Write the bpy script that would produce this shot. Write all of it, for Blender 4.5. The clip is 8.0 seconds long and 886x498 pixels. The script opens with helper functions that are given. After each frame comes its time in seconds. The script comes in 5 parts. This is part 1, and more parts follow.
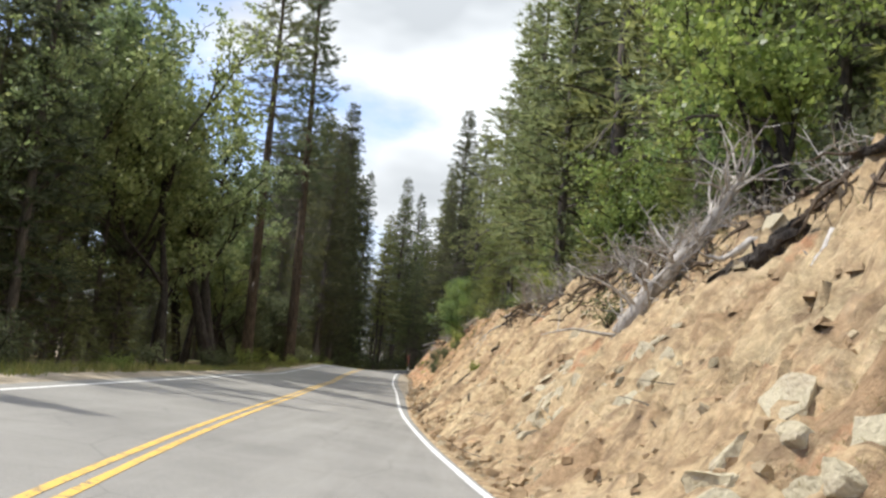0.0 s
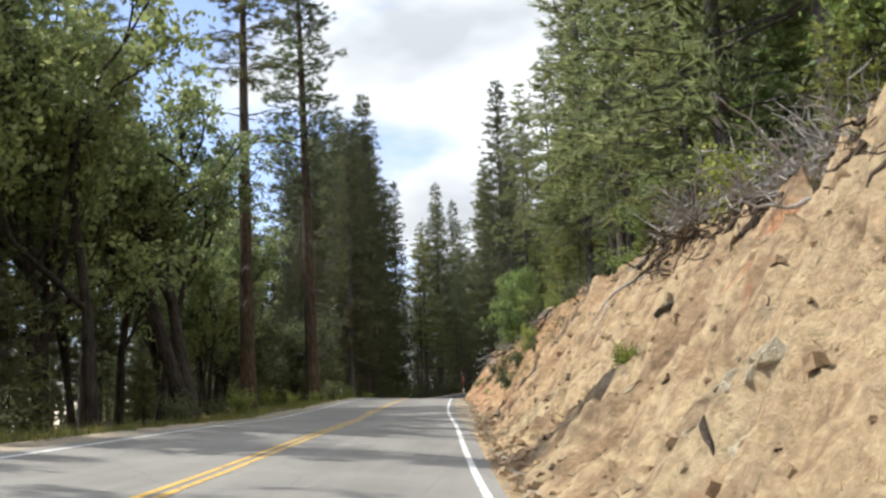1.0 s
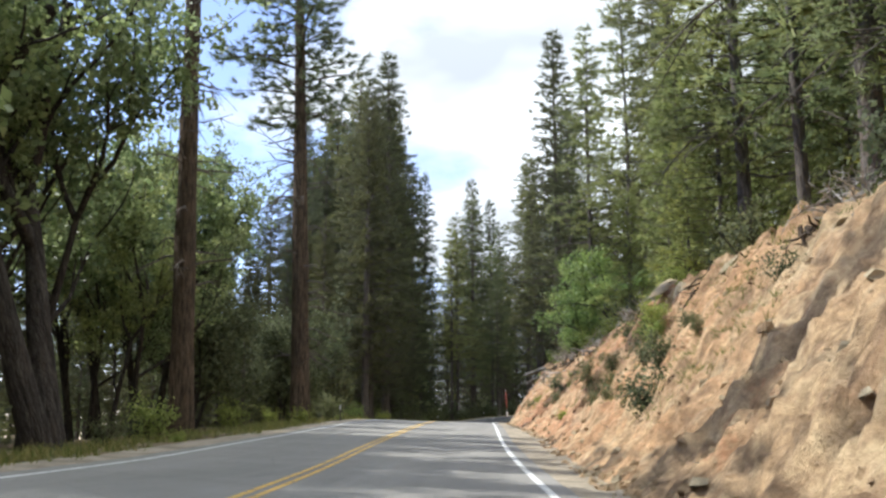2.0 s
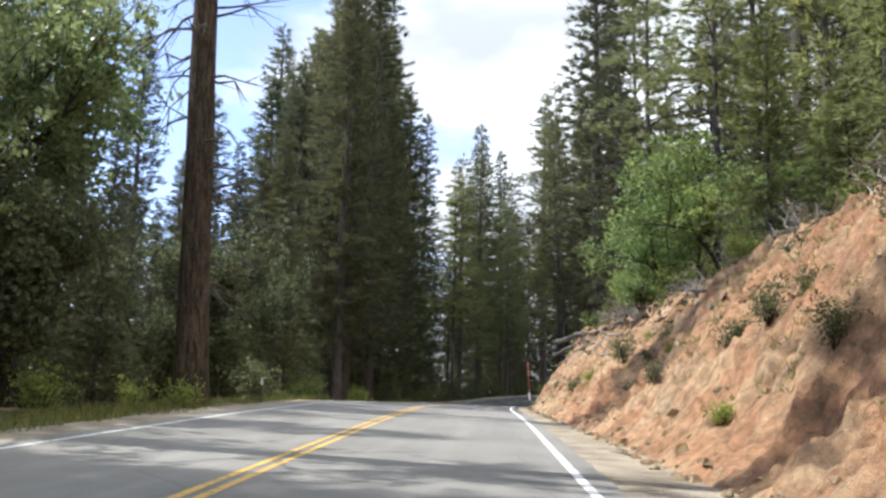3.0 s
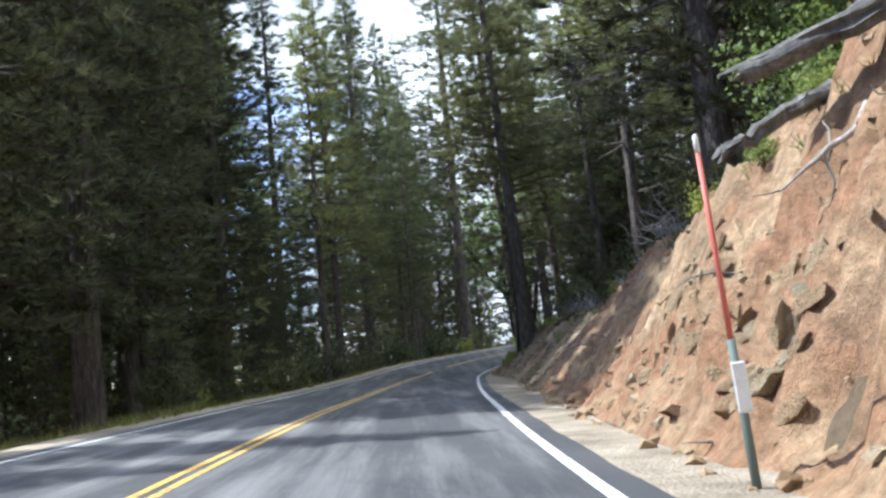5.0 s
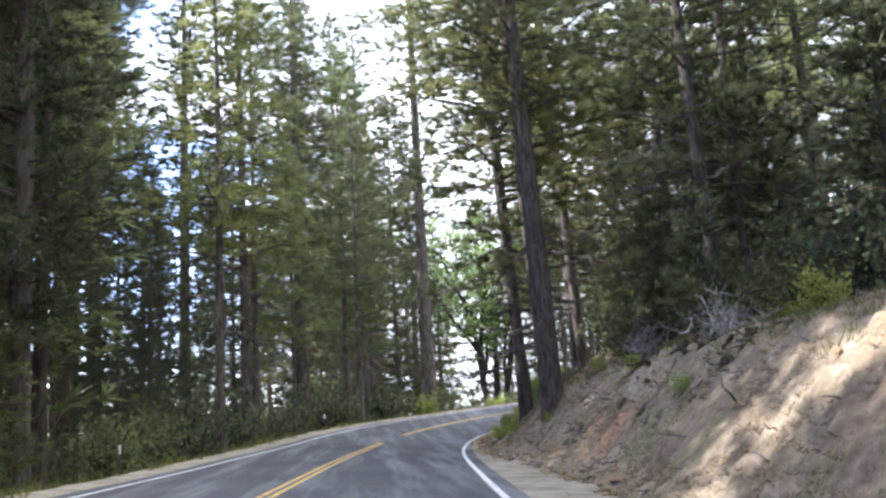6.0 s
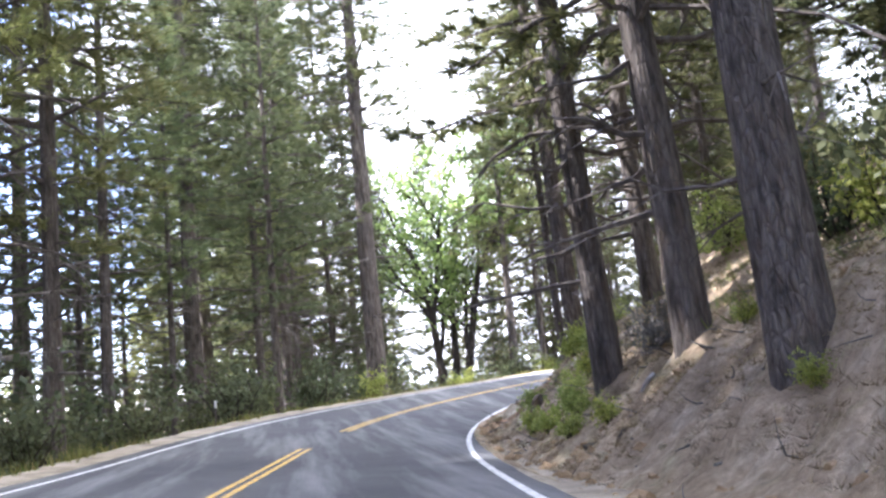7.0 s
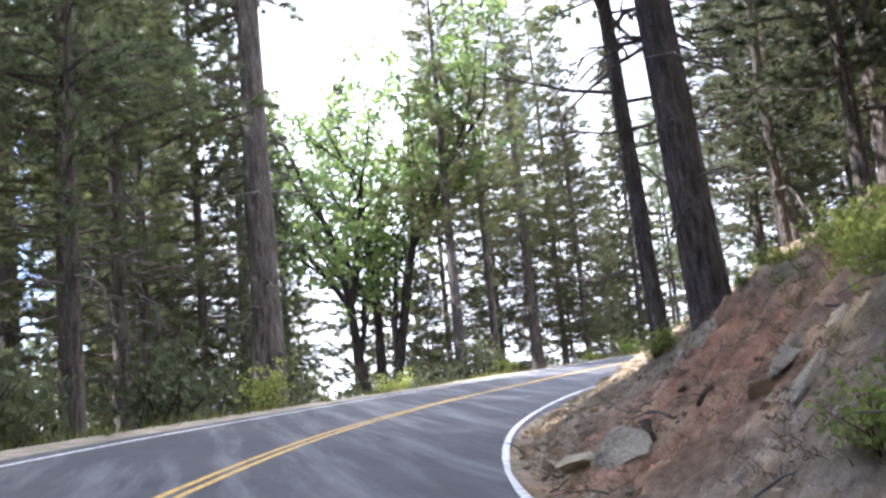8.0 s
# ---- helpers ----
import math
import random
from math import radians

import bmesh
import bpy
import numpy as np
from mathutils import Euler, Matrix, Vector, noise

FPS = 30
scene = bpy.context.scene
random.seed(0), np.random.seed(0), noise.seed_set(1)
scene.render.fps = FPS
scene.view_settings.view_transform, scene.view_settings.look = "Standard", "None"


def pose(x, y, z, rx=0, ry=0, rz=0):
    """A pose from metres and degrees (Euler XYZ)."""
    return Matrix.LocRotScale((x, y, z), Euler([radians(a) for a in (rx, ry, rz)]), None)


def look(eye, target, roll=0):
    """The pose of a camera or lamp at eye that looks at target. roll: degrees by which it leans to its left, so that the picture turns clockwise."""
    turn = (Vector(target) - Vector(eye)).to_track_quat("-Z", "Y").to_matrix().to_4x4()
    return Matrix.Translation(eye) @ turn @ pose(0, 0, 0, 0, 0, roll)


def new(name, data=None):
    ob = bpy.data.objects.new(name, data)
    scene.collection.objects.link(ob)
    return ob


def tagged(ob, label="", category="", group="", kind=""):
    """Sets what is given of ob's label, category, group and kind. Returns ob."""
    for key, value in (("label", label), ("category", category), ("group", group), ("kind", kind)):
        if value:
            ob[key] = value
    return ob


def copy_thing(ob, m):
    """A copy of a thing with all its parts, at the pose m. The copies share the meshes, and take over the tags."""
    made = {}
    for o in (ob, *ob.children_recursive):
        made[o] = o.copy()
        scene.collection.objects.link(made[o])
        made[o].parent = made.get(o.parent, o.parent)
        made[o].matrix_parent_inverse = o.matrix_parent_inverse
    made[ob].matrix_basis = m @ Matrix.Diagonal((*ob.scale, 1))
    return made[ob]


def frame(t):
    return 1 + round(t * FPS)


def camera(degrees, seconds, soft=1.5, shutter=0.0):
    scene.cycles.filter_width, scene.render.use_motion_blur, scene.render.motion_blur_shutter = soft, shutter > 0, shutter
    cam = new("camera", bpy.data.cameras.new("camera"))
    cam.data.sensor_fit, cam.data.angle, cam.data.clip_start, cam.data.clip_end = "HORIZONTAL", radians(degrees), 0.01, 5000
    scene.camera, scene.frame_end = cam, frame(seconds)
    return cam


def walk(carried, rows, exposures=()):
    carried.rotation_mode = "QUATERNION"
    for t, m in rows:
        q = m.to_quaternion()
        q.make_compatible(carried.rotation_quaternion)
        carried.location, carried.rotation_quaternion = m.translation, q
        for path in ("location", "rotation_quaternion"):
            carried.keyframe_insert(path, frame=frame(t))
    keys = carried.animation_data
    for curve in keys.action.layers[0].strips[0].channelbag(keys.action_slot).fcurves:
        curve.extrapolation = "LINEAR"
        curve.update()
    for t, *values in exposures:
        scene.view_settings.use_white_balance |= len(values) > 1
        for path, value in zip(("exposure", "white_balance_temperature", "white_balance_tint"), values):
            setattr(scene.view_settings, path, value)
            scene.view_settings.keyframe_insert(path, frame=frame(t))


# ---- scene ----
cam = camera(49.0, 8.0, soft=2.6)
PATH = [
    (0, (-0.000, 0.000, 1.250), (-0.004, 9.888, 2.741), 5.37),
    (0.5, (-0.210, 10.268, 1.395), (-0.543, 20.149, 2.897), 0.21),
    (1, (-0.853, 20.836, 1.486), (-1.219, 30.681, 3.203), -1.92),
    (1.2, (-1.154, 25.201, 1.551), (-1.358, 35.068, 3.167), -3.07),
    (2.3, (-2.977, 50.223, 2.310), (-3.770, 59.987, 4.320), 0.55),
    (2.5, (-3.224, 54.730, 2.489), (-3.963, 64.509, 4.448), 0.28),
    (3, (-3.757, 65.983, 2.862), (-4.496, 75.808, 4.572), 1.27),
    (3.5, (-4.194, 77.305, 3.288), (-4.883, 87.137, 4.980), 0.45),
    (4, (-4.676, 88.706, 3.724), (-5.214, 98.551, 5.389), 0.26),
    (4.5, (-5.082, 100.329, 4.095), (-5.370, 110.057, 6.395), -1.45),
    (4.8, (-5.188, 107.473, 4.225), (-5.025, 117.369, 5.654), -3.11),
    (5, (-5.201, 112.210, 4.356), (-4.779, 122.118, 5.642), -5.32),
    (5.2, (-5.249, 116.837, 4.494), (-4.469, 126.691, 6.010), -4.32),
    (6.3, (-4.631, 140.446, 4.922), (-3.673, 150.221, 6.801), -3.04),
    (6.5, (-4.501, 144.553, 4.957), (-3.464, 154.356, 6.638), -2.87),
    (7, (-4.137, 154.670, 5.092), (-2.521, 164.393, 6.780), -5.36),
    (7.5, (-3.302, 164.471, 5.270), (-1.248, 174.100, 7.021), -4.77),
    (8, (-2.063, 174.123, 5.492), (0.474, 183.637, 7.234), -5.48),
]
EXPOSURES = [(0, 0.60, 6350, 8), (1.2, 0.64, 6250, 8), (2.5, 0.90, 5950, 7), (3.5, 0.82, 6100, 11), (4.0, 0.99, 5640, 8), (4.5, 1.25, 5520, 9), (5.2, 1.14, 5560, 7), (6.5, 2.74, 5780, 18), (7.0, 2.76, 5740, 18), (7.5, 2.55, 5700, 18), (8.0, 2.34, 5640, 18)]
walk(cam, [(t, look(eye, target, roll)) for t, eye, target, roll in PATH], EXPOSURES)

# ---- sky and sun ----
SUN_AZ, SUN_EL = -79.0, 51.0      # degrees: azimuth from the road's first heading (+y), to the left; elevation
world = bpy.data.worlds.new("sky")
scene.world = world
world.use_nodes = True
wn, wl = world.node_tree.nodes, world.node_tree.links
wn.clear()
w_out = wn.new("ShaderNodeOutputWorld")
w_bg = wn.new("ShaderNodeBackground")
w_sky = wn.new("ShaderNodeTexSky")
w_sky.sky_type = "NISHITA"
w_sky.sun_disc = False
w_sky.sun_elevation = radians(SUN_EL)
w_sky.sun_rotation = radians(SUN_AZ)
w_sky.ozone_density = 2.6
w_sky.dust_density = 0.4
w_co = wn.new("ShaderNodeTexCoord")
w_map = wn.new("ShaderNodeMapping")
w_map.inputs["Scale"].default_value = (1.0, 1.0, 2.2)
w_map.inputs["Location"].default_value = (0.35, 0.1, 0.0)
w_noise = wn.new("ShaderNodeTexNoise")
w_noise.inputs["Scale"].default_value = 2.3
w_noise.inputs["Detail"].default_value = 7.0
w_noise.inputs["Roughness"].default_value = 0.55
w_ramp = wn.new("ShaderNodeValToRGB")
w_ramp.color_ramp.elements[0].position = 0.36
w_ramp.color_ramp.elements[1].position = 0.46
w_grey = wn.new("ShaderNodeTexNoise")
w_grey.inputs["Scale"].default_value = 3.1
w_grey.inputs["Detail"].default_value = 4.0
w_cloud = wn.new("ShaderNodeMixRGB")
w_cloud.inputs[1].default_value = (5.3, 5.5, 5.75, 1)
w_cloud.inputs[2].default_value = (10.6, 10.7, 10.9, 1)
w_tone = wn.new("ShaderNodeMapRange")        # grey undersides and bright edges
w_tone.inputs["From Min"].default_value = 0.36
w_tone.inputs["From Max"].default_value = 0.62
w_high = wn.new("ShaderNodeMapRange")        # an overcast sky is three times as bright at the zenith as at the horizon
w_high.inputs["To Min"].default_value = 0.36
w_high.inputs["To Max"].default_value = 1.0
w_dome = wn.new("ShaderNodeMixRGB")
w_dome.blend_type = "MULTIPLY"
w_dome.inputs["Fac"].default_value = 1.0
w_mix = wn.new("ShaderNodeMixRGB")
wl.new(w_co.outputs["Generated"], w_map.inputs["Vector"])
wl.new(w_map.outputs["Vector"], w_noise.inputs["Vector"])
wl.new(w_map.outputs["Vector"], w_grey.inputs["Vector"])
w_sep = wn.new("ShaderNodeSeparateXYZ")
w_side = wn.new("ShaderNodeMath")          # more open sky towards the sun's side
w_side.operation = "MULTIPLY_ADD"
w_side.inputs[1].default_value = 0.95
w_cover = wn.new("ShaderNodeMath")
w_cover.operation = "ADD"
w_cover.inputs[1].default_value = 0.03
wl.new(w_co.outputs["Generated"], w_sep.inputs[0])
wl.new(w_sep.outputs[0], w_side.inputs[0])
wl.new(w_noise.outputs["Fac"], w_side.inputs[2])
wl.new(w_side.outputs[0], w_cover.inputs[0])
wl.new(w_cover.outputs[0], w_ramp.inputs["Fac"])
wl.new(w_grey.outputs["Fac"], w_tone.inputs["Value"])
wl.new(w_tone.outputs["Result"], w_cloud.inputs["Fac"])
wl.new(w_sep.outputs[2], w_high.inputs["Value"])
wl.new(w_cloud.outputs["Color"], w_dome.inputs[1])
wl.new(w_high.outputs["Result"], w_dome.inputs[2])
wl.new(w_ramp.outputs["Color"], w_mix.inputs["Fac"])
w_haze = wn.new("ShaderNodeMixRGB")          # thin high haze takes some of the blue
w_haze.blend_type = "MULTIPLY"
w_haze.inputs["Fac"].default_value = 1.0
w_haze.inputs[2].default_value = (1.22, 1.03, 1.05, 1)
wl.new(w_sky.outputs["Color"], w_haze.inputs[1])
wl.new(w_haze.outputs["Color"], w_mix.inputs[1])
wl.new(w_dome.outputs["Color"], w_mix.inputs[2])
wl.new(w_mix.outputs["Color"], w_bg.inputs["Color"])
wl.new(w_bg.outputs["Background"], w_out.inputs["Surface"])
w_bg.inputs["Strength"].default_value = 0.155

sun = new("sun", bpy.data.lights.new("sun", "SUN"))
sun.data.energy = 3.9
sun.data.angle = radians(0.6)
sun.data.color = (1.0, 0.95, 0.87)
sun_dir = Vector((math.sin(radians(SUN_AZ)) * math.cos(radians(SUN_EL)), math.cos(radians(SUN_AZ)) * math.cos(radians(SUN_EL)), math.sin(radians(SUN_EL))))
sun.matrix_world = look(sun_dir * 200, (0, 0, 0))


# ---- materials ----
class Mat:
    """A node material with short calls for its parts."""

    def __init__(self, name, rough=0.9, spec=0.2):
        self.m = bpy.data.materials.new(name)
        self.m.use_nodes = True
        self.n, self.l = self.m.node_tree.nodes, self.m.node_tree.links
        self.b = self.n["Principled BSDF"]
        self.b.inputs["Roughness"].default_value = rough
        self.b.inputs["Specular IOR Level"].default_value = spec
        self.co = self.n.new("ShaderNodeTexCoord").outputs["Object"]

    def mapped(self, scale):
        mp = self.n.new("ShaderNodeMapping")
        mp.inputs["Scale"].default_value = scale
        self.l.new(self.co, mp.inputs["Vector"])
        return mp.outputs["Vector"]

    def noise(self, scale, detail=4, rough=0.6, stretch=None):
        t = self.n.new("ShaderNodeTexNoise")
        t.inputs["Scale"].default_value = scale
        t.inputs["Detail"].default_value = detail
        t.inputs["Roughness"].default_value = rough
        self.l.new(self.mapped(stretch) if stretch else self.co, t.inputs["Vector"])
        return t.outputs["Fac"]

    def voronoi(self, scale, feature="F1", stretch=None):
        t = self.n.new("ShaderNodeTexVoronoi")
        t.feature = feature
        t.inputs["Scale"].default_value = scale
        self.l.new(self.mapped(stretch) if stretch else self.co, t.inputs["Vector"])
        return t.outputs["Distance"]

    def ramp(self, fac, stops):
        r = self.n.new("ShaderNodeValToRGB")
        e = r.color_ramp.elements
        while len(e) < len(stops):
            e.new(0.5)
        for k, (p, c) in zip(e, stops):
            k.position, k.color = p, (*c, 1)
        self.l.new(fac, r.inputs["Fac"])
        return r.outputs["Color"]

    def mix(self, fac, a, b, blend="MIX"):
        x = self.n.new("ShaderNodeMixRGB")
        x.blend_type = blend
        for slot, v in ((0, fac), (1, a), (2, b)):
            if isinstance(v, (int, float)):
                x.inputs[slot].default_value = v
            elif isinstance(v, tuple):
                x.inputs[slot].default_value = (*v, 1)
            else:
                self.l.new(v, x.inputs[slot])
        return x.outputs["Color"]

    def color(self, c):
        if isinstance(c, tuple):
            self.b.inputs["Base Color"].default_value = (*c, 1)
        else:
            self.l.new(c, self.b.inputs["Base Color"])
        return self

    def bump(self, h, strength=0.5, distance=0.05):
        b = self.n.new("ShaderNodeBump")
        b.inputs["Strength"].default_value = strength
        b.inputs["Distance"].default_value = distance
        self.l.new(h, b.inputs["Height"])
        self.l.new(b.outputs["Normal"], self.b.inputs["Normal"])
        return self

    def random(self, per_island=False):
        if per_island:
            return self.n.new("ShaderNodeNewGeometry").outputs["Random Per Island"]
        return self.n.new("ShaderNodeObjectInfo").outputs["Random"]


def make_asphalt(name, low, high, streak, amount):
    k = Mat(name, 0.88, 0.25)
    grain = k.noise(70, 3)
    patch = k.noise(0.35, 5)
    tracks = k.noise(0.8, 5, 0.65, (1.7, 0.10, 1))
    c = k.ramp(patch, [(0.3, low), (0.7, high)])
    c = k.mix(k.ramp(tracks, [(0.46, (0, 0, 0)), (0.72, (amount, amount, amount))]), c, streak)
    crack = k.voronoi(0.55, "DISTANCE_TO_EDGE", (1, 0.6, 1))
    c = k.mix(k.ramp(crack, [(0.0, (0.22, 0.22, 0.22)), (0.010, (0, 0, 0))]), c, (0.035, 0.034, 0.033))
    c = k.mix(0.45, c, k.ramp(grain, [(0.3, (0.3, 0.3, 0.3)), (0.75, (0.9, 0.9, 0.9))]), "OVERLAY")
    return k.color(c).bump(grain, 0.5, 0.01).m


def make_paint(name, col):
    k = Mat(name, 0.7, 0.3)
    worn = k.noise(7, 6, 0.75)
    c = k.mix(k.ramp(worn, [(0.36, (1, 1, 1)), (0.5, (0, 0, 0))]), col, (0.13, 0.125, 0.12))
    return k.color(c).bump(k.noise(80, 2), 0.3, 0.005).m


SCARS = [((3.4, 184.0, 5.7), 2.2), ((3.9, 186.0, 5.8), 1.7), ((0.0, 153.8, 4.6), 1.1), ((0.1, 155.3, 4.7), 0.9)]   # raw red patches in the litter: place and half size


def make_soil():
    """Cut-bank soil: tan at first, then salmon red, then needle litter with orange scars, along the road."""
    k = Mat("cut_bank_soil", 0.97, 0.1)
    sep = k.n.new("ShaderNodeSeparateXYZ")
    k.l.new(k.co, sep.inputs[0])
    along = k.n.new("ShaderNodeMath")
    along.operation = "MULTIPLY_ADD"
    along.inputs[1].default_value = 1 / 220
    along.inputs[2].default_value = 0.0
    k.l.new(sep.outputs[1], along.inputs[0])
    warp = k.n.new("ShaderNodeMath")
    warp.operation = "MULTIPLY_ADD"
    warp.inputs[1].default_value = 0.13
    k.l.new(k.noise(0.16, 4), warp.inputs[0])
    k.l.new(along.outputs[0], warp.inputs[2])
    mid = k.noise(0.55, 6, 0.65)
    fine = k.noise(5.5, 6, 0.7)
    grit = k.noise(38, 4, 0.7)
    runs = k.noise(2.4, 6, 0.7, (0.22, 1.0, 0.22))     # wash marks down the slope
    veins = k.noise(1.1, 6, 0.72, (0.35, 1.0, 0.5))
    tan, red, orange, litter = (0.525, 0.385, 0.225), (0.44, 0.21, 0.115), (0.50, 0.30, 0.16), (0.39, 0.302, 0.202)
    c = k.ramp(warp.outputs[0], [(0.26, tan), (0.36, orange), (0.42, (0.48, 0.27, 0.15)), (0.49, red), (0.555, (0.43, 0.255, 0.14)), (0.64, (0.365, 0.205, 0.118)), (0.76, (0.53, 0.285, 0.17))])
    c = k.mix(k.ramp(mid, [(0.44, (0, 0, 0)), (0.62, (0.55, 0.55, 0.55))]), c, (0.62, 0.48, 0.29))
    c = k.mix(k.ramp(veins, [(0.50, (0, 0, 0)), (0.59, (0.65, 0.65, 0.65))]), c, (0.30, 0.185, 0.105))
    c = k.mix(k.ramp(k.noise(0.27, 5, 0.7), [(0.52, (0, 0, 0)), (0.66, (0.5, 0.5, 0.5))]), c, (0.40, 0.34, 0.21))
    c = k.mix(k.ramp(k.noise(0.8, 5, 0.7), [(0.56, (0, 0, 0)), (0.66, (0.6, 0.6, 0.6))]), c, (0.22, 0.15, 0.095))
    c = k.mix(k.ramp(k.noise(0.42, 5, 0.7), [(0.61, (0, 0, 0)), (0.70, (0.6, 0.6, 0.6))]), c, (0.50, 0.20, 0.095))
    c = k.mix(k.ramp(runs, [(0.55, (0, 0, 0)), (0.67, (0.45, 0.45, 0.45))]), c, (0.60, 0.48, 0.32))
    c = k.mix(k.ramp(runs, [(0.37, (0.75, 0.75, 0.75)), (0.45, (0, 0, 0))]), c, (0.24, 0.16, 0.10))
    # needle litter over the later stretch, broken by scars of raw soil
    needles = k.ramp(k.noise(1.3, 6, 0.7), [(0.35, (0.27, 0.205, 0.133)), (0.5, litter), (0.66, (0.49, 0.40, 0.285))])
    needles = k.mix(k.ramp(k.noise(0.5, 5, 0.7), [(0.52, (0, 0, 0)), (0.64, (0.5, 0.5, 0.5))]), needles, (0.21, 0.21, 0.10))
    cover = k.ramp(warp.outputs[0], [(0.67, (0, 0, 0)), (0.73, (1, 1, 1))])
    for place, size in SCARS:
        away = k.n.new("ShaderNodeVectorMath")
        away.operation = "DISTANCE"
        away.inputs[1].default_value = place
        k.l.new(k.co, away.inputs[0])
        edge = k.n.new("ShaderNodeMath")
        edge.operation = "MULTIPLY_ADD"
        edge.inputs[1].default_value = 1.6
        k.l.new(k.noise(0.9, 5, 0.7), edge.inputs[0])
        k.l.new(away.outputs["Value"], edge.inputs[2])
        scaled = k.n.new("ShaderNodeMath")
        scaled.operation = "MULTIPLY"
        scaled.inputs[1].default_value = 1 / (size * 2)
        k.l.new(edge.outputs[0], scaled.inputs[0])
        cover = k.mix(1.0, cover, k.ramp(scaled.outputs[0], [(0.5, (0, 0, 0)), (0.85, (1, 1, 1))]), "MULTIPLY")
    c = k.mix(cover, c, needles)
    c = k.mix(0.8, c, k.ramp(fine, [(0.25, (0.2, 0.2, 0.2)), (0.8, (0.85, 0.85, 0.85))]), "OVERLAY")
    h = k.mix(0.35, k.mix(0.5, k.mix(0.4, fine, grit), k.noise(2.1, 8, 0.72)), runs)
    return k.color(c).bump(h, 1.0, 0.36).m


def make_floor():
    k = Mat("forest_floor", 0.98, 0.08)
    big = k.noise(0.12, 4)
    c = k.ramp(big, [(0.35, (0.13, 0.097, 0.062)), (0.5, (0.20, 0.15, 0.092)), (0.62, (0.125, 0.14, 0.055)), (0.75, (0.25, 0.195, 0.12))])
    fine = k.noise(9, 6, 0.75)
    c = k.mix(0.6, c, k.ramp(fine, [(0.25, (0.2, 0.2, 0.2)), (0.8, (0.85, 0.85, 0.85))]), "OVERLAY")
    return k.color(c).bump(fine, 0.8, 0.06).m


def make_gravel():
    k = Mat("shoulder_gravel", 0.95, 0.15)
    v = k.voronoi(24)
    c = k.ramp(k.noise(1.2, 5), [(0.35, (0.21, 0.175, 0.125)), (0.65, (0.40, 0.34, 0.255))])
    c = k.mix(0.5, c, k.ramp(k.noise(30, 3), [(0.3, (0.25, 0.25, 0.25)), (0.75, (0.85, 0.85, 0.85))]), "OVERLAY")
    return k.color(c).bump(v, 0.7, 0.03).m


def make_bark(name, dark, light, streak=(0.5, 0.42, 0.34)):
    k = Mat(name, 0.95, 0.12)
    fur = k.noise(9, 5, 0.65, (1, 1, 0.16))
    n = k.noise(5, 6, 0.7, (1, 1, 0.3))
    c = k.ramp(fur, [(0.36, dark), (0.62, light)])
    c = k.mix(k.ramp(n, [(0.5, (0, 0, 0)), (0.75, (0.6, 0.6, 0.6))]), c, tuple(a * b * 2 for a, b in zip(light, streak)))
    c = k.mix(k.ramp(k.noise(0.5, 3), [(0.4, (0, 0, 0)), (0.7, (0.5, 0.5, 0.5))]), c, dark)
    plates = k.voronoi(11, "DISTANCE_TO_EDGE", (1, 1, 0.3))
    broken = k.mix(0.55, plates, k.mix(0.5, fur, n), "OVERLAY")
    c = k.mix(k.ramp(broken, [(0.0, (0.42, 0.42, 0.42)), (0.08, (0.18, 0.18, 0.18)), (0.18, (0, 0, 0))]), c, dark)
    h = k.mix(0.2, k.mix(0.5, fur, n), k.ramp(broken, [(0.0, (0, 0, 0)), (0.25, (1, 1, 1))]))
    return k.color(c).bump(h, 1.0, 0.10).m


def make_leaf(name, a, b, c3, translucent=0.25, rough=0.7, spec=0.25):
    k = Mat(name, rough, spec)
    col = k.ramp(k.random(True), [(0.0, a), (0.5, b), (1.0, c3)])
    tint = k.ramp(k.random(), [(0.0, (0.78, 0.86, 0.9)), (0.5, (1, 1, 1)), (1.0, (1.14, 1.08, 0.9))])
    col = k.mix(1.0, col, tint, "MULTIPLY")
    col = k.mix(k.ramp(k.noise(0.35, 3), [(0.35, (0, 0, 0)), (0.7, (0.6, 0.6, 0.6))]), col, k.mix(1.0, col, (1.25, 1.18, 0.8), "MULTIPLY"))
    k.color(col)
    tr = k.n.new("ShaderNodeBsdfTranslucent")
    k.l.new(col, tr.inputs["Color"])
    ms = k.n.new("ShaderNodeMixShader")
    ms.inputs[0].default_value = translucent
    k.l.new(k.b.outputs[0], ms.inputs[1])
    k.l.new(tr.outputs[0], ms.inputs[2])
    k.l.new(ms.outputs[0], k.n["Material Output"].inputs["Surface"])
    return k.m


def make_rock(name="rock", pieces=False, tint=1.0, tones=((0.28, 0.235, 0.17), (0.44, 0.37, 0.27), (0.56, 0.51, 0.41))):
    k = Mat(name, 0.9, 0.2)
    n = k.noise(4.0, 8, 0.75)
    c = k.ramp(n, [(0.3, tones[0]), (0.55, tones[1]), (0.75, tones[2])])
    warm = k.ramp(k.random(pieces), [(0.0, (0.85, 0.68, 0.52)), (0.35, (1.0, 0.84, 0.66)), (0.6, (1.05, 0.9, 0.72)), (1.0, (0.98, 0.98, 0.88))])
    c = k.mix(tint, c, warm, "MULTIPLY")
    c = k.mix(k.ramp(k.noise(1.1, 5, 0.7), [(0.5, (0, 0, 0)), (0.66, (0.55, 0.55, 0.55))]), c, (0.27, 0.19, 0.12))
    return k.color(c).bump(k.mix(0.5, k.noise(14, 6, 0.7), k.voronoi(5, "DISTANCE_TO_EDGE")), 1.0, 0.12).m


